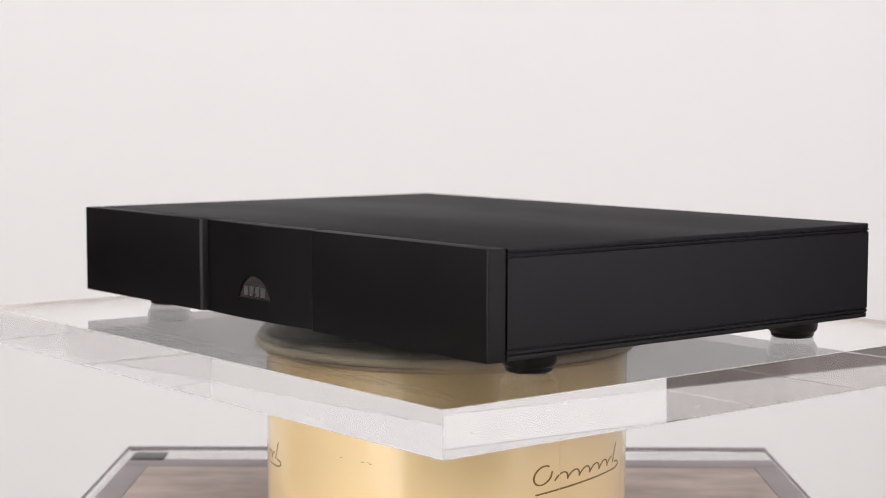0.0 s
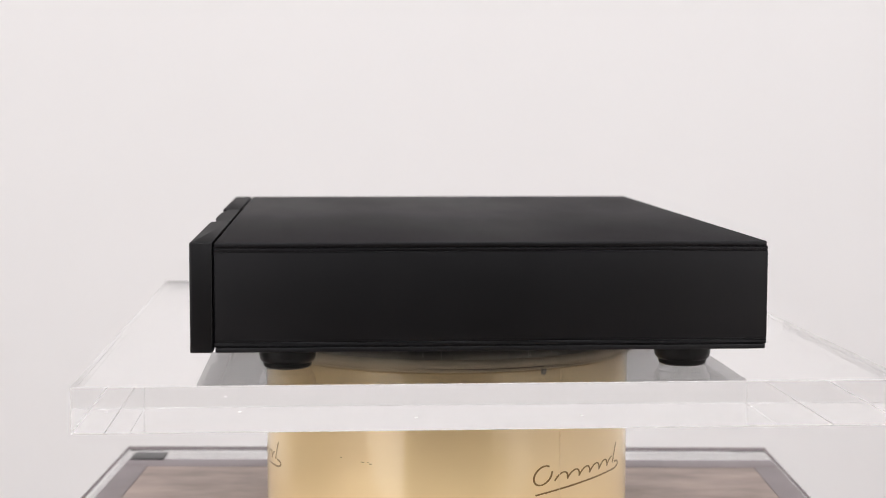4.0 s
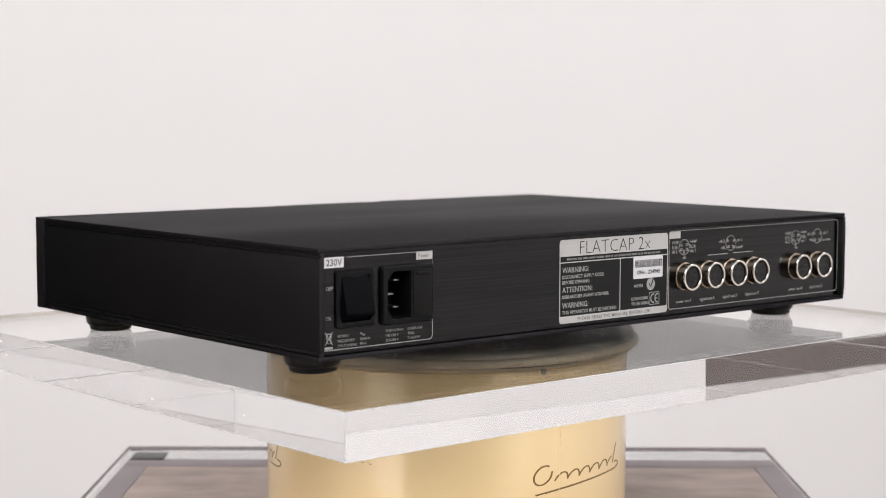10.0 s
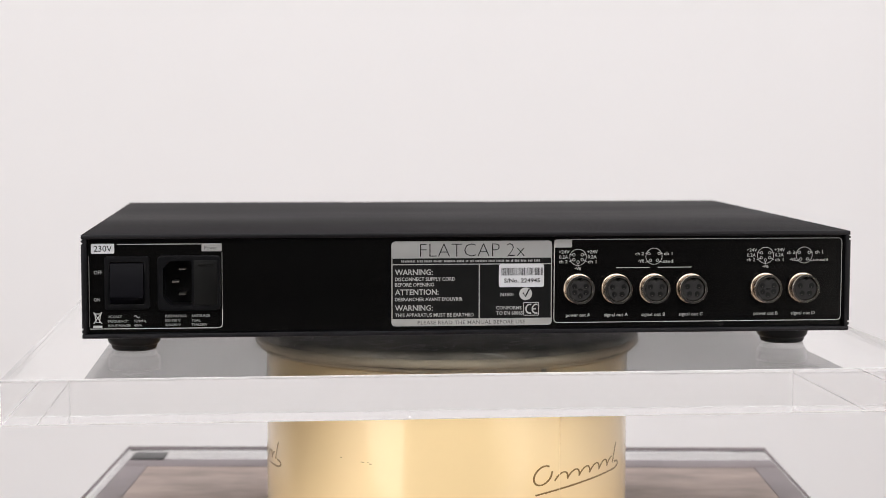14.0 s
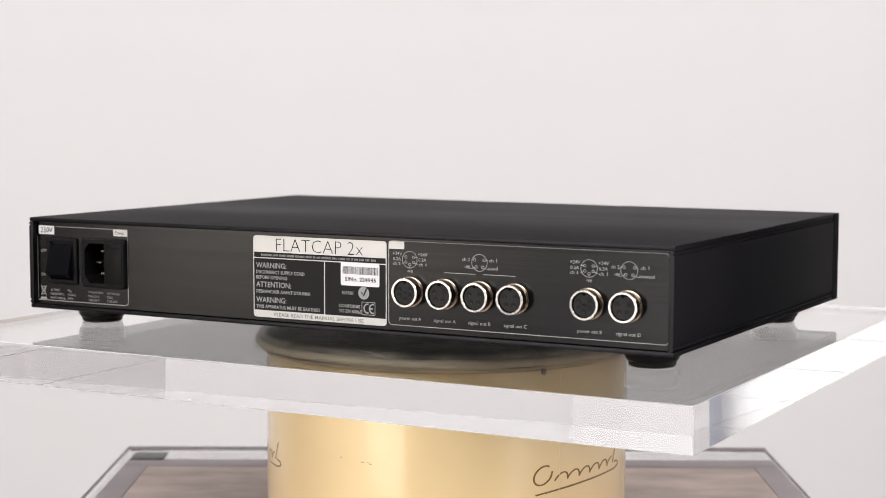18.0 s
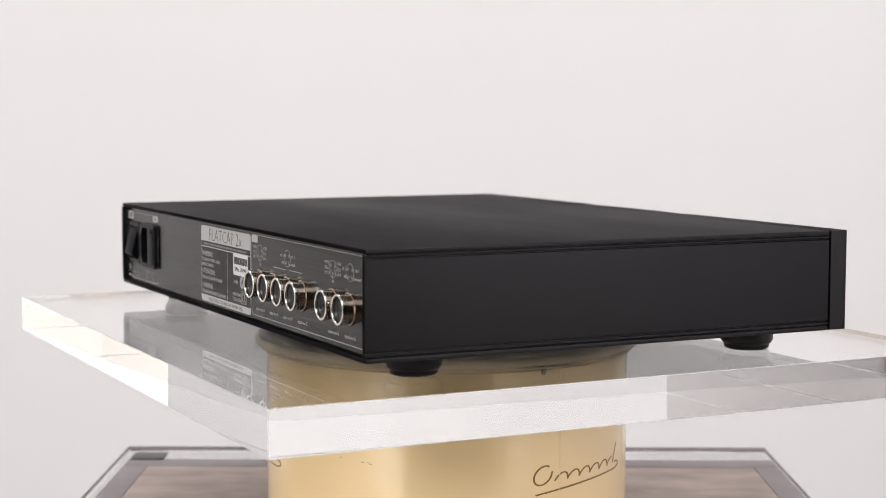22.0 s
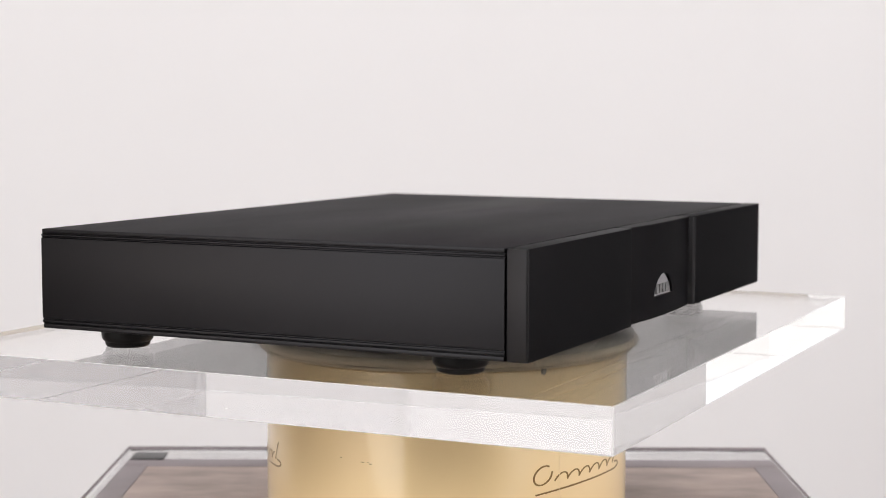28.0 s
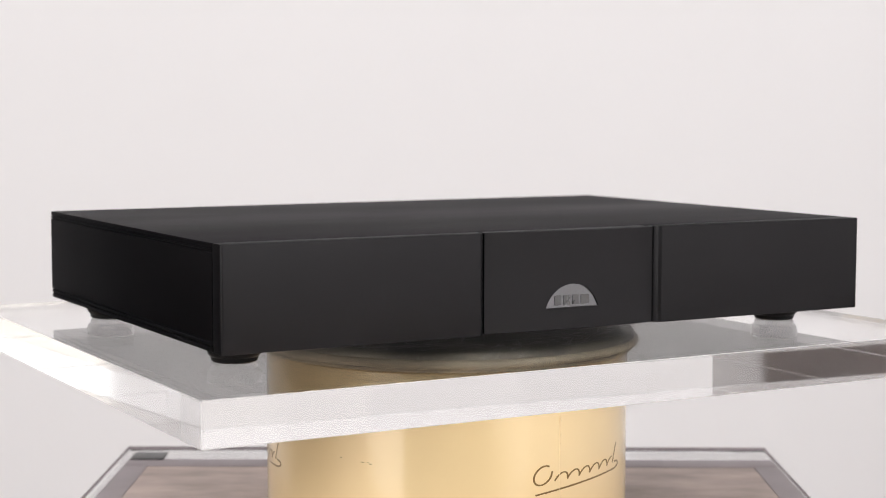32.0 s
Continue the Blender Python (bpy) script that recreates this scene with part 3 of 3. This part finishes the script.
def strip_loop(bm, loop, w, y, closed=True):
    """A thin printed line along (u, z) points."""
    n = len(loop)
    rows = []
    for k in range(n):
        a, b = loop[k - 1 if closed else max(k - 1, 0)], loop[(k + 1) % n if closed else min(k + 1, n - 1)]
        d = Vector((b[0] - a[0], b[1] - a[1])).normalized()
        u, z = loop[k]
        rows.append([bm.verts.new((-(u + s * d.y * w / 2) * MM, yy * MM, (z - s * d.x * w / 2) * MM)) for s, yy in ((1, y - 0.05), (1, y), (-1, y), (-1, y - 0.05))])
    for k in range(n if closed else n - 1):
        a, b = rows[k], rows[(k + 1) % n]
        for i in range(3):
            bm.faces.new((a[i], b[i], b[i + 1], a[i + 1]))


def outline(name, material, parent, loops, w, y, label=""):
    bm = bmesh.new()
    for loop, closed in loops:
        strip_loop(bm, loop, w, y, closed)
    bmesh.ops.recalc_face_normals(bm, faces=bm.faces)
    return part(name, bm, material, parent, label, smooth=False)


def lettering(body, u0, u1, z, cap, material, parent, y, thin=0.004, label=""):
    """Built-in font, fitted between u0 and u1 on the base line z with capitals cap high."""
    data = bpy.data.curves.new("lettering", "FONT")
    data.body, data.size, data.resolution_u, data.offset, data.extrude = body, 1.0, 2, thin, 0.004
    temp = new("lettering", data)
    me = bpy.data.meshes.new_from_object(temp.evaluated_get(bpy.context.evaluated_depsgraph_get()))
    bpy.data.objects.remove(temp)
    co = np.zeros(len(me.vertices) * 3)
    me.vertices.foreach_get("co", co)
    co = co.reshape(-1, 3)
    lo, hi, tall = co[:, 0].min(), co[:, 0].max(), co[:, 1].max()
    out = np.empty_like(co)
    out[:, 0] = -(u0 + (co[:, 0] - lo) / (hi - lo) * (u1 - u0)) * MM
    out[:, 1] = (y + np.where(co[:, 2] > 0, 0.06, -0.02)) * MM
    out[:, 2] = (z + co[:, 1] / tall * cap) * MM
    me.vertices.foreach_set("co", out.ravel())
    me.materials.clear()
    me.materials.append(material)
    me.update()
    ob = new("lettering", me)
    ob.parent = parent
    return tagged(ob, label)


def bars(name, material, parent, pieces, y, label=""):
    bm = bmesh.new()
    for u0, u1, z0, z1 in pieces:
        box(bm, -u1 * MM, -u0 * MM, (y - 0.02) * MM, (y + 0.06) * MM, z0 * MM, z1 * MM)
    return part(name, bm, material, parent, label, smooth=False)


def word_bars(u0, u1, z, h, seed):
    """Bars in place of small print: short upright strokes set in words of uneven length."""
    rng = random.Random(seed)
    out, u = [], u0
    while u < u1 - 2 * h:
        for k in range(rng.randint(2, 9)):
            w = rng.uniform(0.32, 0.62) * h
            if u + w < u1:
                out.append((u, u + w, z, z + h * rng.uniform(0.85, 1.0)))
            u += w + 0.2 * h
        u += 0.55 * h
    return out


bm = bmesh.new()
for u0, u1, z0, z1 in ((-213.0, -172.2, 14.2, 65.7), (-156.0, 213.0, 14.2, 65.7), (-172.2, -156.0, 14.2, 28.9), (-172.2, -156.0, 54.2, 65.7)):
    box(bm, -u1 * MM, -u0 * MM, 148.4 * MM, FACE * MM, z0 * MM, z1 * MM)
rear = part("rear_panel", bm, M_REAR, unit, "black brushed metal rear panel", smooth=False)


def power_corner():
    u1, z0, z1 = -139.7, 16.4, 63.0
    for material, line in ((M_PRINT, [(-196.8, z1), (u1, z1)]), (M_PRINT, [(u1, 27.0), (u1, z0 + 2.2), (u1 - 0.6, z0 + 0.7), (u1 - 2.2, z0), (-212.0, z0)]), (M_DIMPRINT, [(u1, 58.6), (u1, 27.0)]), (M_DIMPRINT, [(-212.1, 17.5), (-212.1, 56.5)])):
        outline("border_line", material, rear, [(line, False)], 0.45, FACE + 0.1)
    tag = rounded_plate("voltage_label", M_STICKER, rear, -210.8, -198.2, 58.0, 63.4, 0.5, FACE, FACE + 0.2, "white 230 volt sticker")
    lettering("230V", -209.3, -199.5, 59.1, 3.3, M_BLACKPRINT, tag, FACE + 0.2)
    tag = rounded_plate("power_tag", M_SILVER, rear, -150.8, u1 - 0.1, 58.9, 62.9, 0.4, FACE, FACE + 0.12, "silver printed tag")
    lettering("Power", -149.3, -142.2, 59.9, 2.1, M_DIMPRINT, tag, FACE + 0.12)
    lettering("OFF", -209.5, -204.9, 46.6, 2.0, M_SMALLPRINT, rear, FACE)
    lettering("ON", -209.7, -206.3, 31.6, 2.0, M_SMALLPRINT, rear, FACE)
    # crossed-out bin sign with its bar
    outline("bin_symbol", M_PRINT, rear, [([(-209.7, 24.7), (-205.7, 24.7)], False), ([(-209.2, 24.4), (-208.6, 20.0), (-206.8, 20.0), (-206.2, 24.4)], False),
                                          ([(-210.0, 25.6), (-205.4, 19.2)], False), ([(-205.4, 25.6), (-210.0, 19.2)], False)], 0.5, FACE + 0.1)
    bars("bin_bar", M_PRINT, rear, [(-210.3, -205.3, 16.9, 18.2)], FACE)
    for body, a, b, z in (("AC ONLY", -202.1, -194.7, 22.4), ("FREQUENCY:", -202.1, -191.1, 19.9), ("INPUT POWER:", -202.1, -189.8, 17.4), ("FUSE RATING:", -171.1, -159.4, 22.5),
                          ("50/60Hz", -188.0, -181.4, 19.9), ("40VA", -188.0, -183.7, 17.5), ("100-120 V", -171.1, -162.7, 20.0), ("220-240 V", -171.1, -162.7, 17.6),
                          ("ANTISURGE", -156.7, -146.7, 22.5), ("T2AL", -156.7, -151.8, 20.0), ("T1AL250V", -156.7, -148.0, 17.6)):
        lettering(body, a, b, z, 1.4, M_SMALLPRINT, rear, FACE)
    outline("wave_sign", M_SMALLPRINT, rear, [([(-188.0 + 3.0 * k / 11, 23.0 + 0.75 * math.sin(2 * math.pi * k / 11)) for k in range(12)], False)], 0.45, FACE + 0.1)
    # rocker switch: a flanged bezel round a deep well, the rocker pressed in at its lower end
    switch = new("rocker_switch")
    switch.parent = rear
    tagged(switch, "black mains rocker switch")
    a0, a1, b0, b1 = -203.8, -179.2, 27.0, 56.4
    bm, rings = bmesh.new(), []
    for grow, y in ((0.0, 0.0), (0.0, 1.0), (-0.5, 1.6), (-2.2, 1.9), (-3.0, 1.6), (-3.0, -6.0)):
        rings.append([bm.verts.new((-u * MM, (FACE + y) * MM, z * MM)) for u, z in rounded(a0 - grow, a1 + grow, b0 - grow, b1 + grow, max(1.6 + grow, 0.5), 4)])
    for a, b in zip(rings, rings[1:]):
        for k in range(len(a)):
            j = (k + 1) % len(a)
            bm.faces.new((a[k], a[j], b[j], b[k]))
    bmesh.ops.recalc_face_normals(bm, faces=bm.faces)
    part("bezel", bm, M_PLASTIC, switch, "moulded black bezel")
    bm = bmesh.new()
    prism(bm, [(0.2005, (FACE + y) * MM, z * MM) for y, z in ((-3.0, 29.6), (0.6, 30.2), (3.4, 31.8), (5.8, 33.6), (6.2, 34.6), (4.4, 42.0), (1.6, 52.6), (-3.0, 53.0))], (-0.0180, 0, 0), 0.0004)
    part("rocker", bm, M_ROCKER, switch, "black rocker with a blue sheen in its colour, pressed to on")
    # mains inlet with its fuse drawer
    inlet = new("mains_inlet")
    inlet.parent = rear
    tagged(inlet, "black three-pin mains inlet")
    hole = [(-171.9, 33.8), (-171.9, 49.6), (-168.0, 54.0), (-156.2, 54.0), (-156.2, 29.2), (-168.0, 29.2)]
    centre = Vector((-160.0, 41.6))

    def reach(loop, a):
        """Where the ray at angle a from the centre leaves the outline."""
        way, best = Vector((math.cos(a), math.sin(a))), 0.0
        for k in range(len(loop)):
            p, q = Vector(loop[k - 1]) - centre, Vector(loop[k]) - centre
            e = q - p
            det = way.x * e.y - way.y * e.x
            if abs(det) > 1e-9:
                t, along = (p.x * e.y - p.y * e.x) / det, (p.x * way.y - p.y * way.x) / det
                if t > 0 and -1e-6 <= along <= 1 + 1e-6:
                    best = max(best, t)
        return centre + way * best

    frame_loop = rounded(-174.9, -140.6, 26.4, 56.8, 2.2)
    inner_loop = rounded(-174.3, -141.2, 27.0, 56.2, 1.8)
    bm, rings = bmesh.new(), []
    steps = [2 * math.pi * k / 96 for k in range(96)]
    for loop, y in ((frame_loop, 0.0), (frame_loop, 2.0), (inner_loop, 2.6), (hole, 2.6), (hole, -14.0)):
        rings.append([bm.verts.new((-p.x * MM, (FACE + y) * MM, p.y * MM)) for p in (reach(loop, a) for a in steps)])
    for a, b in zip(rings, rings[1:]):
        for k in range(96):
            j = (k + 1) % 96
            bm.faces.new((a[k], a[j], b[j], b[k]))
    bmesh.ops.recalc_face_normals(bm, faces=bm.faces)
    part("inlet_frame", bm, M_PLASTIC, inlet, "black mains inlet surround", smooth=False)
    for u, z in ((-161.6, 48.8), (-165.5, 41.7), (-161.8, 34.8)):
        rear_block("inlet_pin", M_STEEL, inlet, u - 1.9, u + 1.9, z - 0.45, z + 0.45, FACE - 13.9, FACE - 3.0, 0.0002, "flat metal pin")
    drawer = rear_block("fuse_drawer", M_DRAWER, inlet, -155.0, -142.3, 29.3, 54.3, FACE + 2.5, FACE + 3.1, 0.0003, "dark grey fuse drawer")
    rear_block("drawer_lip", M_DRAWER, drawer, -153.0, -144.3, 51.2, 52.8, FACE + 3.0, FACE + 3.7, 0.0003)
    rear_block("inlet_well", M_BLACKPRINT, inlet, -173.0, -155.4, 28.4, 55.0, FACE - 15.0, FACE - 13.9)


def rating_label():
    y = FACE + 0.25
    lab = rounded_plate("rating_label", M_SILVER, rear, -46.1, 44.4, 16.0, 63.7, 2.2, FACE, y, "silver and black rating label")
    for a, b, c, d in ((-45.5, 43.8, 51.0, 54.1), (-45.5, 2.9, 20.1, 50.4), (3.6, 43.8, 20.1, 50.4)):
        rear_block("black_field", M_BLACKPRINT, lab, a, b, c, d, y - 0.05, y + 0.08)
    lettering("FLATCAP 2x", -30.1, 28.9, 54.9, 7.4, M_BLACKPRINT, lab, y, thin=-0.022)
    bars("small_print", M_SMALLPRINT, lab, word_bars(-40.6, 38.2, 51.9, 1.25, 11), y + 0.1, "one row of tiny print")
    z = y + 0.08
    for body, a, b, base, cap in (("WARNING:", -44.1, -23.0, 44.9, 3.1), ("DISCONNECT SUPPLY CORD", -44.1, -10.3, 41.5, 2.0), ("BEFORE OPENING", -44.1, -22.3, 38.4, 2.0),
                                  ("ATTENTION:", -44.1, -19.7, 33.7, 3.1), ("DEBRANCHER AVANT D'OUVRIR", -44.1, -6.2, 30.2, 2.0),
                                  ("WARNING:", -44.1, -23.0, 24.8, 3.1), ("THIS APPARATUS MUST BE EARTHED", -44.1, 0.2, 21.3, 2.0),
                                  ("CONFORMS", 12.8, 27.2, 25.0, 1.9), ("TO EN 60065", 12.8, 28.0, 22.0, 2.0), ("N1501", 15.3, 22.5, 32.5, 1.9)):
        lettering(body, a, b, base, cap, M_PRINT, lab, z, thin=0.012)
    lettering("PLEASE READ THE MANUAL BEFORE USE", -31.4, 29.3, 17.0, 2.0, M_DIMPRINT, lab, y)
    sticker = rounded_plate("serial_sticker", M_STICKER, lab, 14.3, 39.8, 37.6, 50.6, 1.1, y, z + 0.15, "white sticker with a bar code")
    rng = random.Random(4)
    pieces, u = [], 15.7
    while u < 38.9:
        w = rng.choice((0.18, 0.28, 0.42))
        pieces.append((u, u + w, 44.2, 48.5))
        u += w + rng.choice((0.18, 0.26, 0.36))
    bars("bar_code", M_BLACKPRINT, sticker, pieces, z + 0.15)
    lettering("S/No. 224945", 17.2, 37.6, 40.2, 2.3, M_BLACKPRINT, sticker, z + 0.15, thin=0.02)
    bm = bmesh.new()
    m = Matrix.Translation((-0.0295, (z - 0.02) * MM, 0.0338)) @ Matrix.Rotation(radians(-90), 4, "X")
    lathe(bm, [(0.0036, 0), (0.0036, 0.00010), (0, 0.00010)], 32, m)
    disc = part("tick_disc", bm, M_PRINT, lab, "pale disc with a dark tick")
    outline("tick", M_BLACKPRINT, disc, [([(28.0, 34.4), (29.3, 32.2), (31.6, 36.6)], False)], 0.9, z + 0.16)
    outline("mark_frame", M_PRINT, lab, [(rounded(28.3, 36.9, 21.6, 28.8, 0.2, 1), True)], 0.35, z + 0.1)
    arcs = [([(c + 2.2 * math.cos(a), 25.2 + 2.5 * math.sin(a)) for a in np.linspace(radians(70), radians(290), 16)], False) for c in (31.9, 35.5)]
    outline("mark_rings", M_PRINT, lab, arcs + [([(33.4, 25.2), (35.4, 25.2)], False)], 0.8, z + 0.1)


def socket(u, z, pins):
    so = new("din_socket")
    so.parent = rear
    tagged(so, "round nickel-plated multi-pin socket")
    m = Matrix.Translation((-u * MM, FACE * MM, z * MM)) @ Matrix.Rotation(radians(-90), 4, "X")
    bm = bmesh.new()
    lathe(bm, [(0.0086, 0), (0.0086, 0.0008), (0.0082, 0.0011), (0.0078, 0.0012), (0.0077, 0.0050)], 48, m)
    part("barrel", bm, M_BARREL, so, "plated barrel with its dark reflections put into the colour")
    bm = bmesh.new()
    lathe(bm, [(0.0076, 0.0048), (0.0080, 0.0052), (0.00815, 0.0062), (0.00812, 0.0070), (0.0079, 0.0073), (0.0069, 0.0073), (0.0067, 0.0070), (0.00665, 0.0030)], 48, m)
    part("shell", bm, M_NICKEL, so, "shiny nickel ring")
    # the insert is flush in the ring, with a keyway notched into its upper edge
    bm = bmesh.new()
    ring = []
    for k in range(48):
        a = 2 * math.pi * k / 48
        r = 5.0 if abs(math.cos(a)) < 0.16 and math.sin(a) > 0 else 6.3
        ring.append((r * math.cos(a), r * math.sin(a)))
    loops = [[bm.verts.new((-(u + a * s) * MM, (FACE + y) * MM, (z + b * s) * MM)) for a, b in ring] for s, y in ((1.0, 3.2), (1.0, 5.8), (0.96, 6.0))]
    for a, b in zip(loops, loops[1:]):
        for k in range(48):
            j = (k + 1) % 48
            bm.faces.new((a[k], a[j], b[j], b[k]))
    bm.faces.new(loops[-1])
    bmesh.ops.recalc_face_normals(bm, faces=bm.faces)
    part("insert", bm, M_INSERT, so, "dark grey moulded insert")
    bm = bmesh.new()
    lathe(bm, [(0.00668, 0.0030), (0.0060, 0.0031), (0, 0.0031)], 36, m)
    part("well", bm, M_BLACKPRINT, so)
    spots = [(-3.3, 1.6), (3.3, 1.6), (-2.2, -2.6), (2.2, -2.6)] if pins == 4 else [(-3.3, 1.9), (3.3, 1.9), (-3.2, -1.5), (3.2, -1.5), (0, -3.4)]
    for a, b in spots:
        bm = bmesh.new()
        # flat black disc paints the dark depth of a pin hole
        lathe(bm, [(0.00155, 0.0059), (0.00155, 0.0061), (0.0012, 0.00612), (0, 0.00612)], 14, Matrix.Translation((-a * MM, 0, b * MM)) @ m)
        contact = part("contact", bm, M_BLACKPRINT, so)
        rear_block("contact_tip", M_CONTACT, contact, u + a - 0.3, u + a + 0.3, z + b - 0.85, z + b - 0.6, FACE + 6.0, FACE + 6.2, 0.0001, "bright metal contact tip")
    if pins == 5:
        rear_block("centre_post", M_BLACKPRINT, so, u - 1.4, u + 1.4, z - 0.5, z + 0.9, FACE + 5.8, FACE + 6.3, 0.0003)


def diagram(u, z, left, right, below, pins):
    """A printed ring with a small ring and a leader for each contact."""
    loops = [([(u + 4.7 * math.cos(a), z + 4.6 * math.sin(a)) for a in np.linspace(0, 2 * math.pi, 32, endpoint=False)], True)]
    spots = [(-2.9, 1.5), (2.9, 1.5), (-2.0, -2.3), (2.0, -2.3)] if pins == 4 else [(-2.4, 1.4), (2.4, 1.4), (-2.4, -1.4), (2.4, -1.4), (0, -2.7)]
    for a, b in spots:
        loops.append(([(u + a + 0.75 * math.cos(t), z + b + 0.75 * math.sin(t)) for t in np.linspace(0, 2 * math.pi, 10, endpoint=False)], True))
        if a:
            s = 1 if a > 0 else -1
            loops.append(([(u + a + 0.75 * s, z + b - (0 if b > 0 else 0.3)), (u + 5.1 * s, z + b + (0 if b > 0 else -1.2))], False))
    if pins == 5:
        loops.append(([(u, z - 3.4), (u, z - 5.2)], False))
    outline("pin_diagram", M_PRINT, rear, loops, 0.3, FACE + 0.1, "printed pin diagram")
    for body, du, dz, wide in left + right:
        lettering(body, u + du, u + du + wide, z + dz, 1.85, M_PRINT, rear, FACE)
    if below:
        lettering(below, u - 1.8, u + 1.8, z - 7.2, 1.5, M_PRINT, rear, FACE)


def output_panel():
    outline("border_line", M_PRINT, rear, [(rounded(45.7, 211.9, 17.2, 64.2, 2.2), True)], 0.45, FACE + 0.1)
    rounded_plate("output_tag", M_SILVER, rear, 45.9, 55.7, 59.7, 63.9, 0.3, FACE, FACE + 0.12, "blank silver tag")
    for (u, z, pins), body, (a, b) in zip(((59.6, 36.3, 5), (81.2, 36.2, 4), (102.9, 36.1, 4), (124.2, 36.0, 4), (167.4, 35.9, 5), (189.3, 35.9, 4)),
                                          ("power out A", "signal out A", "signal out B", "signal out C", "power out B", "signal out D"),
                                          ((52.6, 66.5), (74.4, 88.1), (95.9, 109.6), (117.5, 131.4), (161.0, 175.0), (182.8, 196.8))):
        socket(u, z, pins)
        lettering(body, a, b, 20.4, 1.9, M_PRINT, rear, FACE)
    five = [("+24V", -11.0, 2.2, 6.1), ("0.2A", -10.7, -0.7, 5.0), ("ch 2", -10.9, -3.3, 4.9)], [("+24V", 5.2, 2.2, 6.1), ("0.2A", 5.6, -0.7, 5.0), ("ch 1", 5.7, -3.4, 4.8)]
    four = [("ch 2", -10.7, 0.6, 4.9), ("-ve", -9.2, -3.6, 3.6)]
    diagram(59.2, 54.1, five[0], five[1], "-ve", 5)
    diagram(102.7, 54.4, four, [("ch 1", 5.8, 0.6, 4.8), ("used", 5.2, -3.7, 5.8)], "", 4)
    diagram(167.3, 54.5, five[0], five[1], "-ve", 5)
    diagram(189.9, 54.5, [("ch 2", -10.1, 0.7, 4.7), ("-ve", -8.3, -3.4, 3.3)], [("ch 1", 6.2, 0.8, 4.8), ("unused", 5.4, -3.5, 8.6)], "", 4)
    bars("group_line", M_PRINT, rear, [(80.9, 100.3, 47.8, 48.2), (105.0, 124.4, 47.9, 48.3)], FACE)


power_corner()
rating_label()
output_panel()


# ---------------------------------------------------------------- turning
def motions():
    # the motor does not run quite evenly: seconds and degrees
    turned = [(0, -51.11), (2, -68.55), (4, -85.99), (5, -94.80), (6, -103.64), (7, -112.58), (8, -121.54), (9, -130.46), (10, -139.33), (11, -148.15), (12, -156.91), (13, -165.67), (14, -174.32), (15, -182.95), (16, -191.53),
              (17, -200.12), (18, -208.70), (19, -217.29), (20, -225.87), (21, -234.52), (22, -243.20), (23, -251.90), (24, -260.62), (26, -278.05), (28, -295.58), (30, -313.08), (32, -330.50)]
    rows = [(t, pose(0, 0, 0, 0, 0, a)) for t, a in turned]
    for thing in (unit, plate, head_disc):
        walk(thing, rows)


motions()
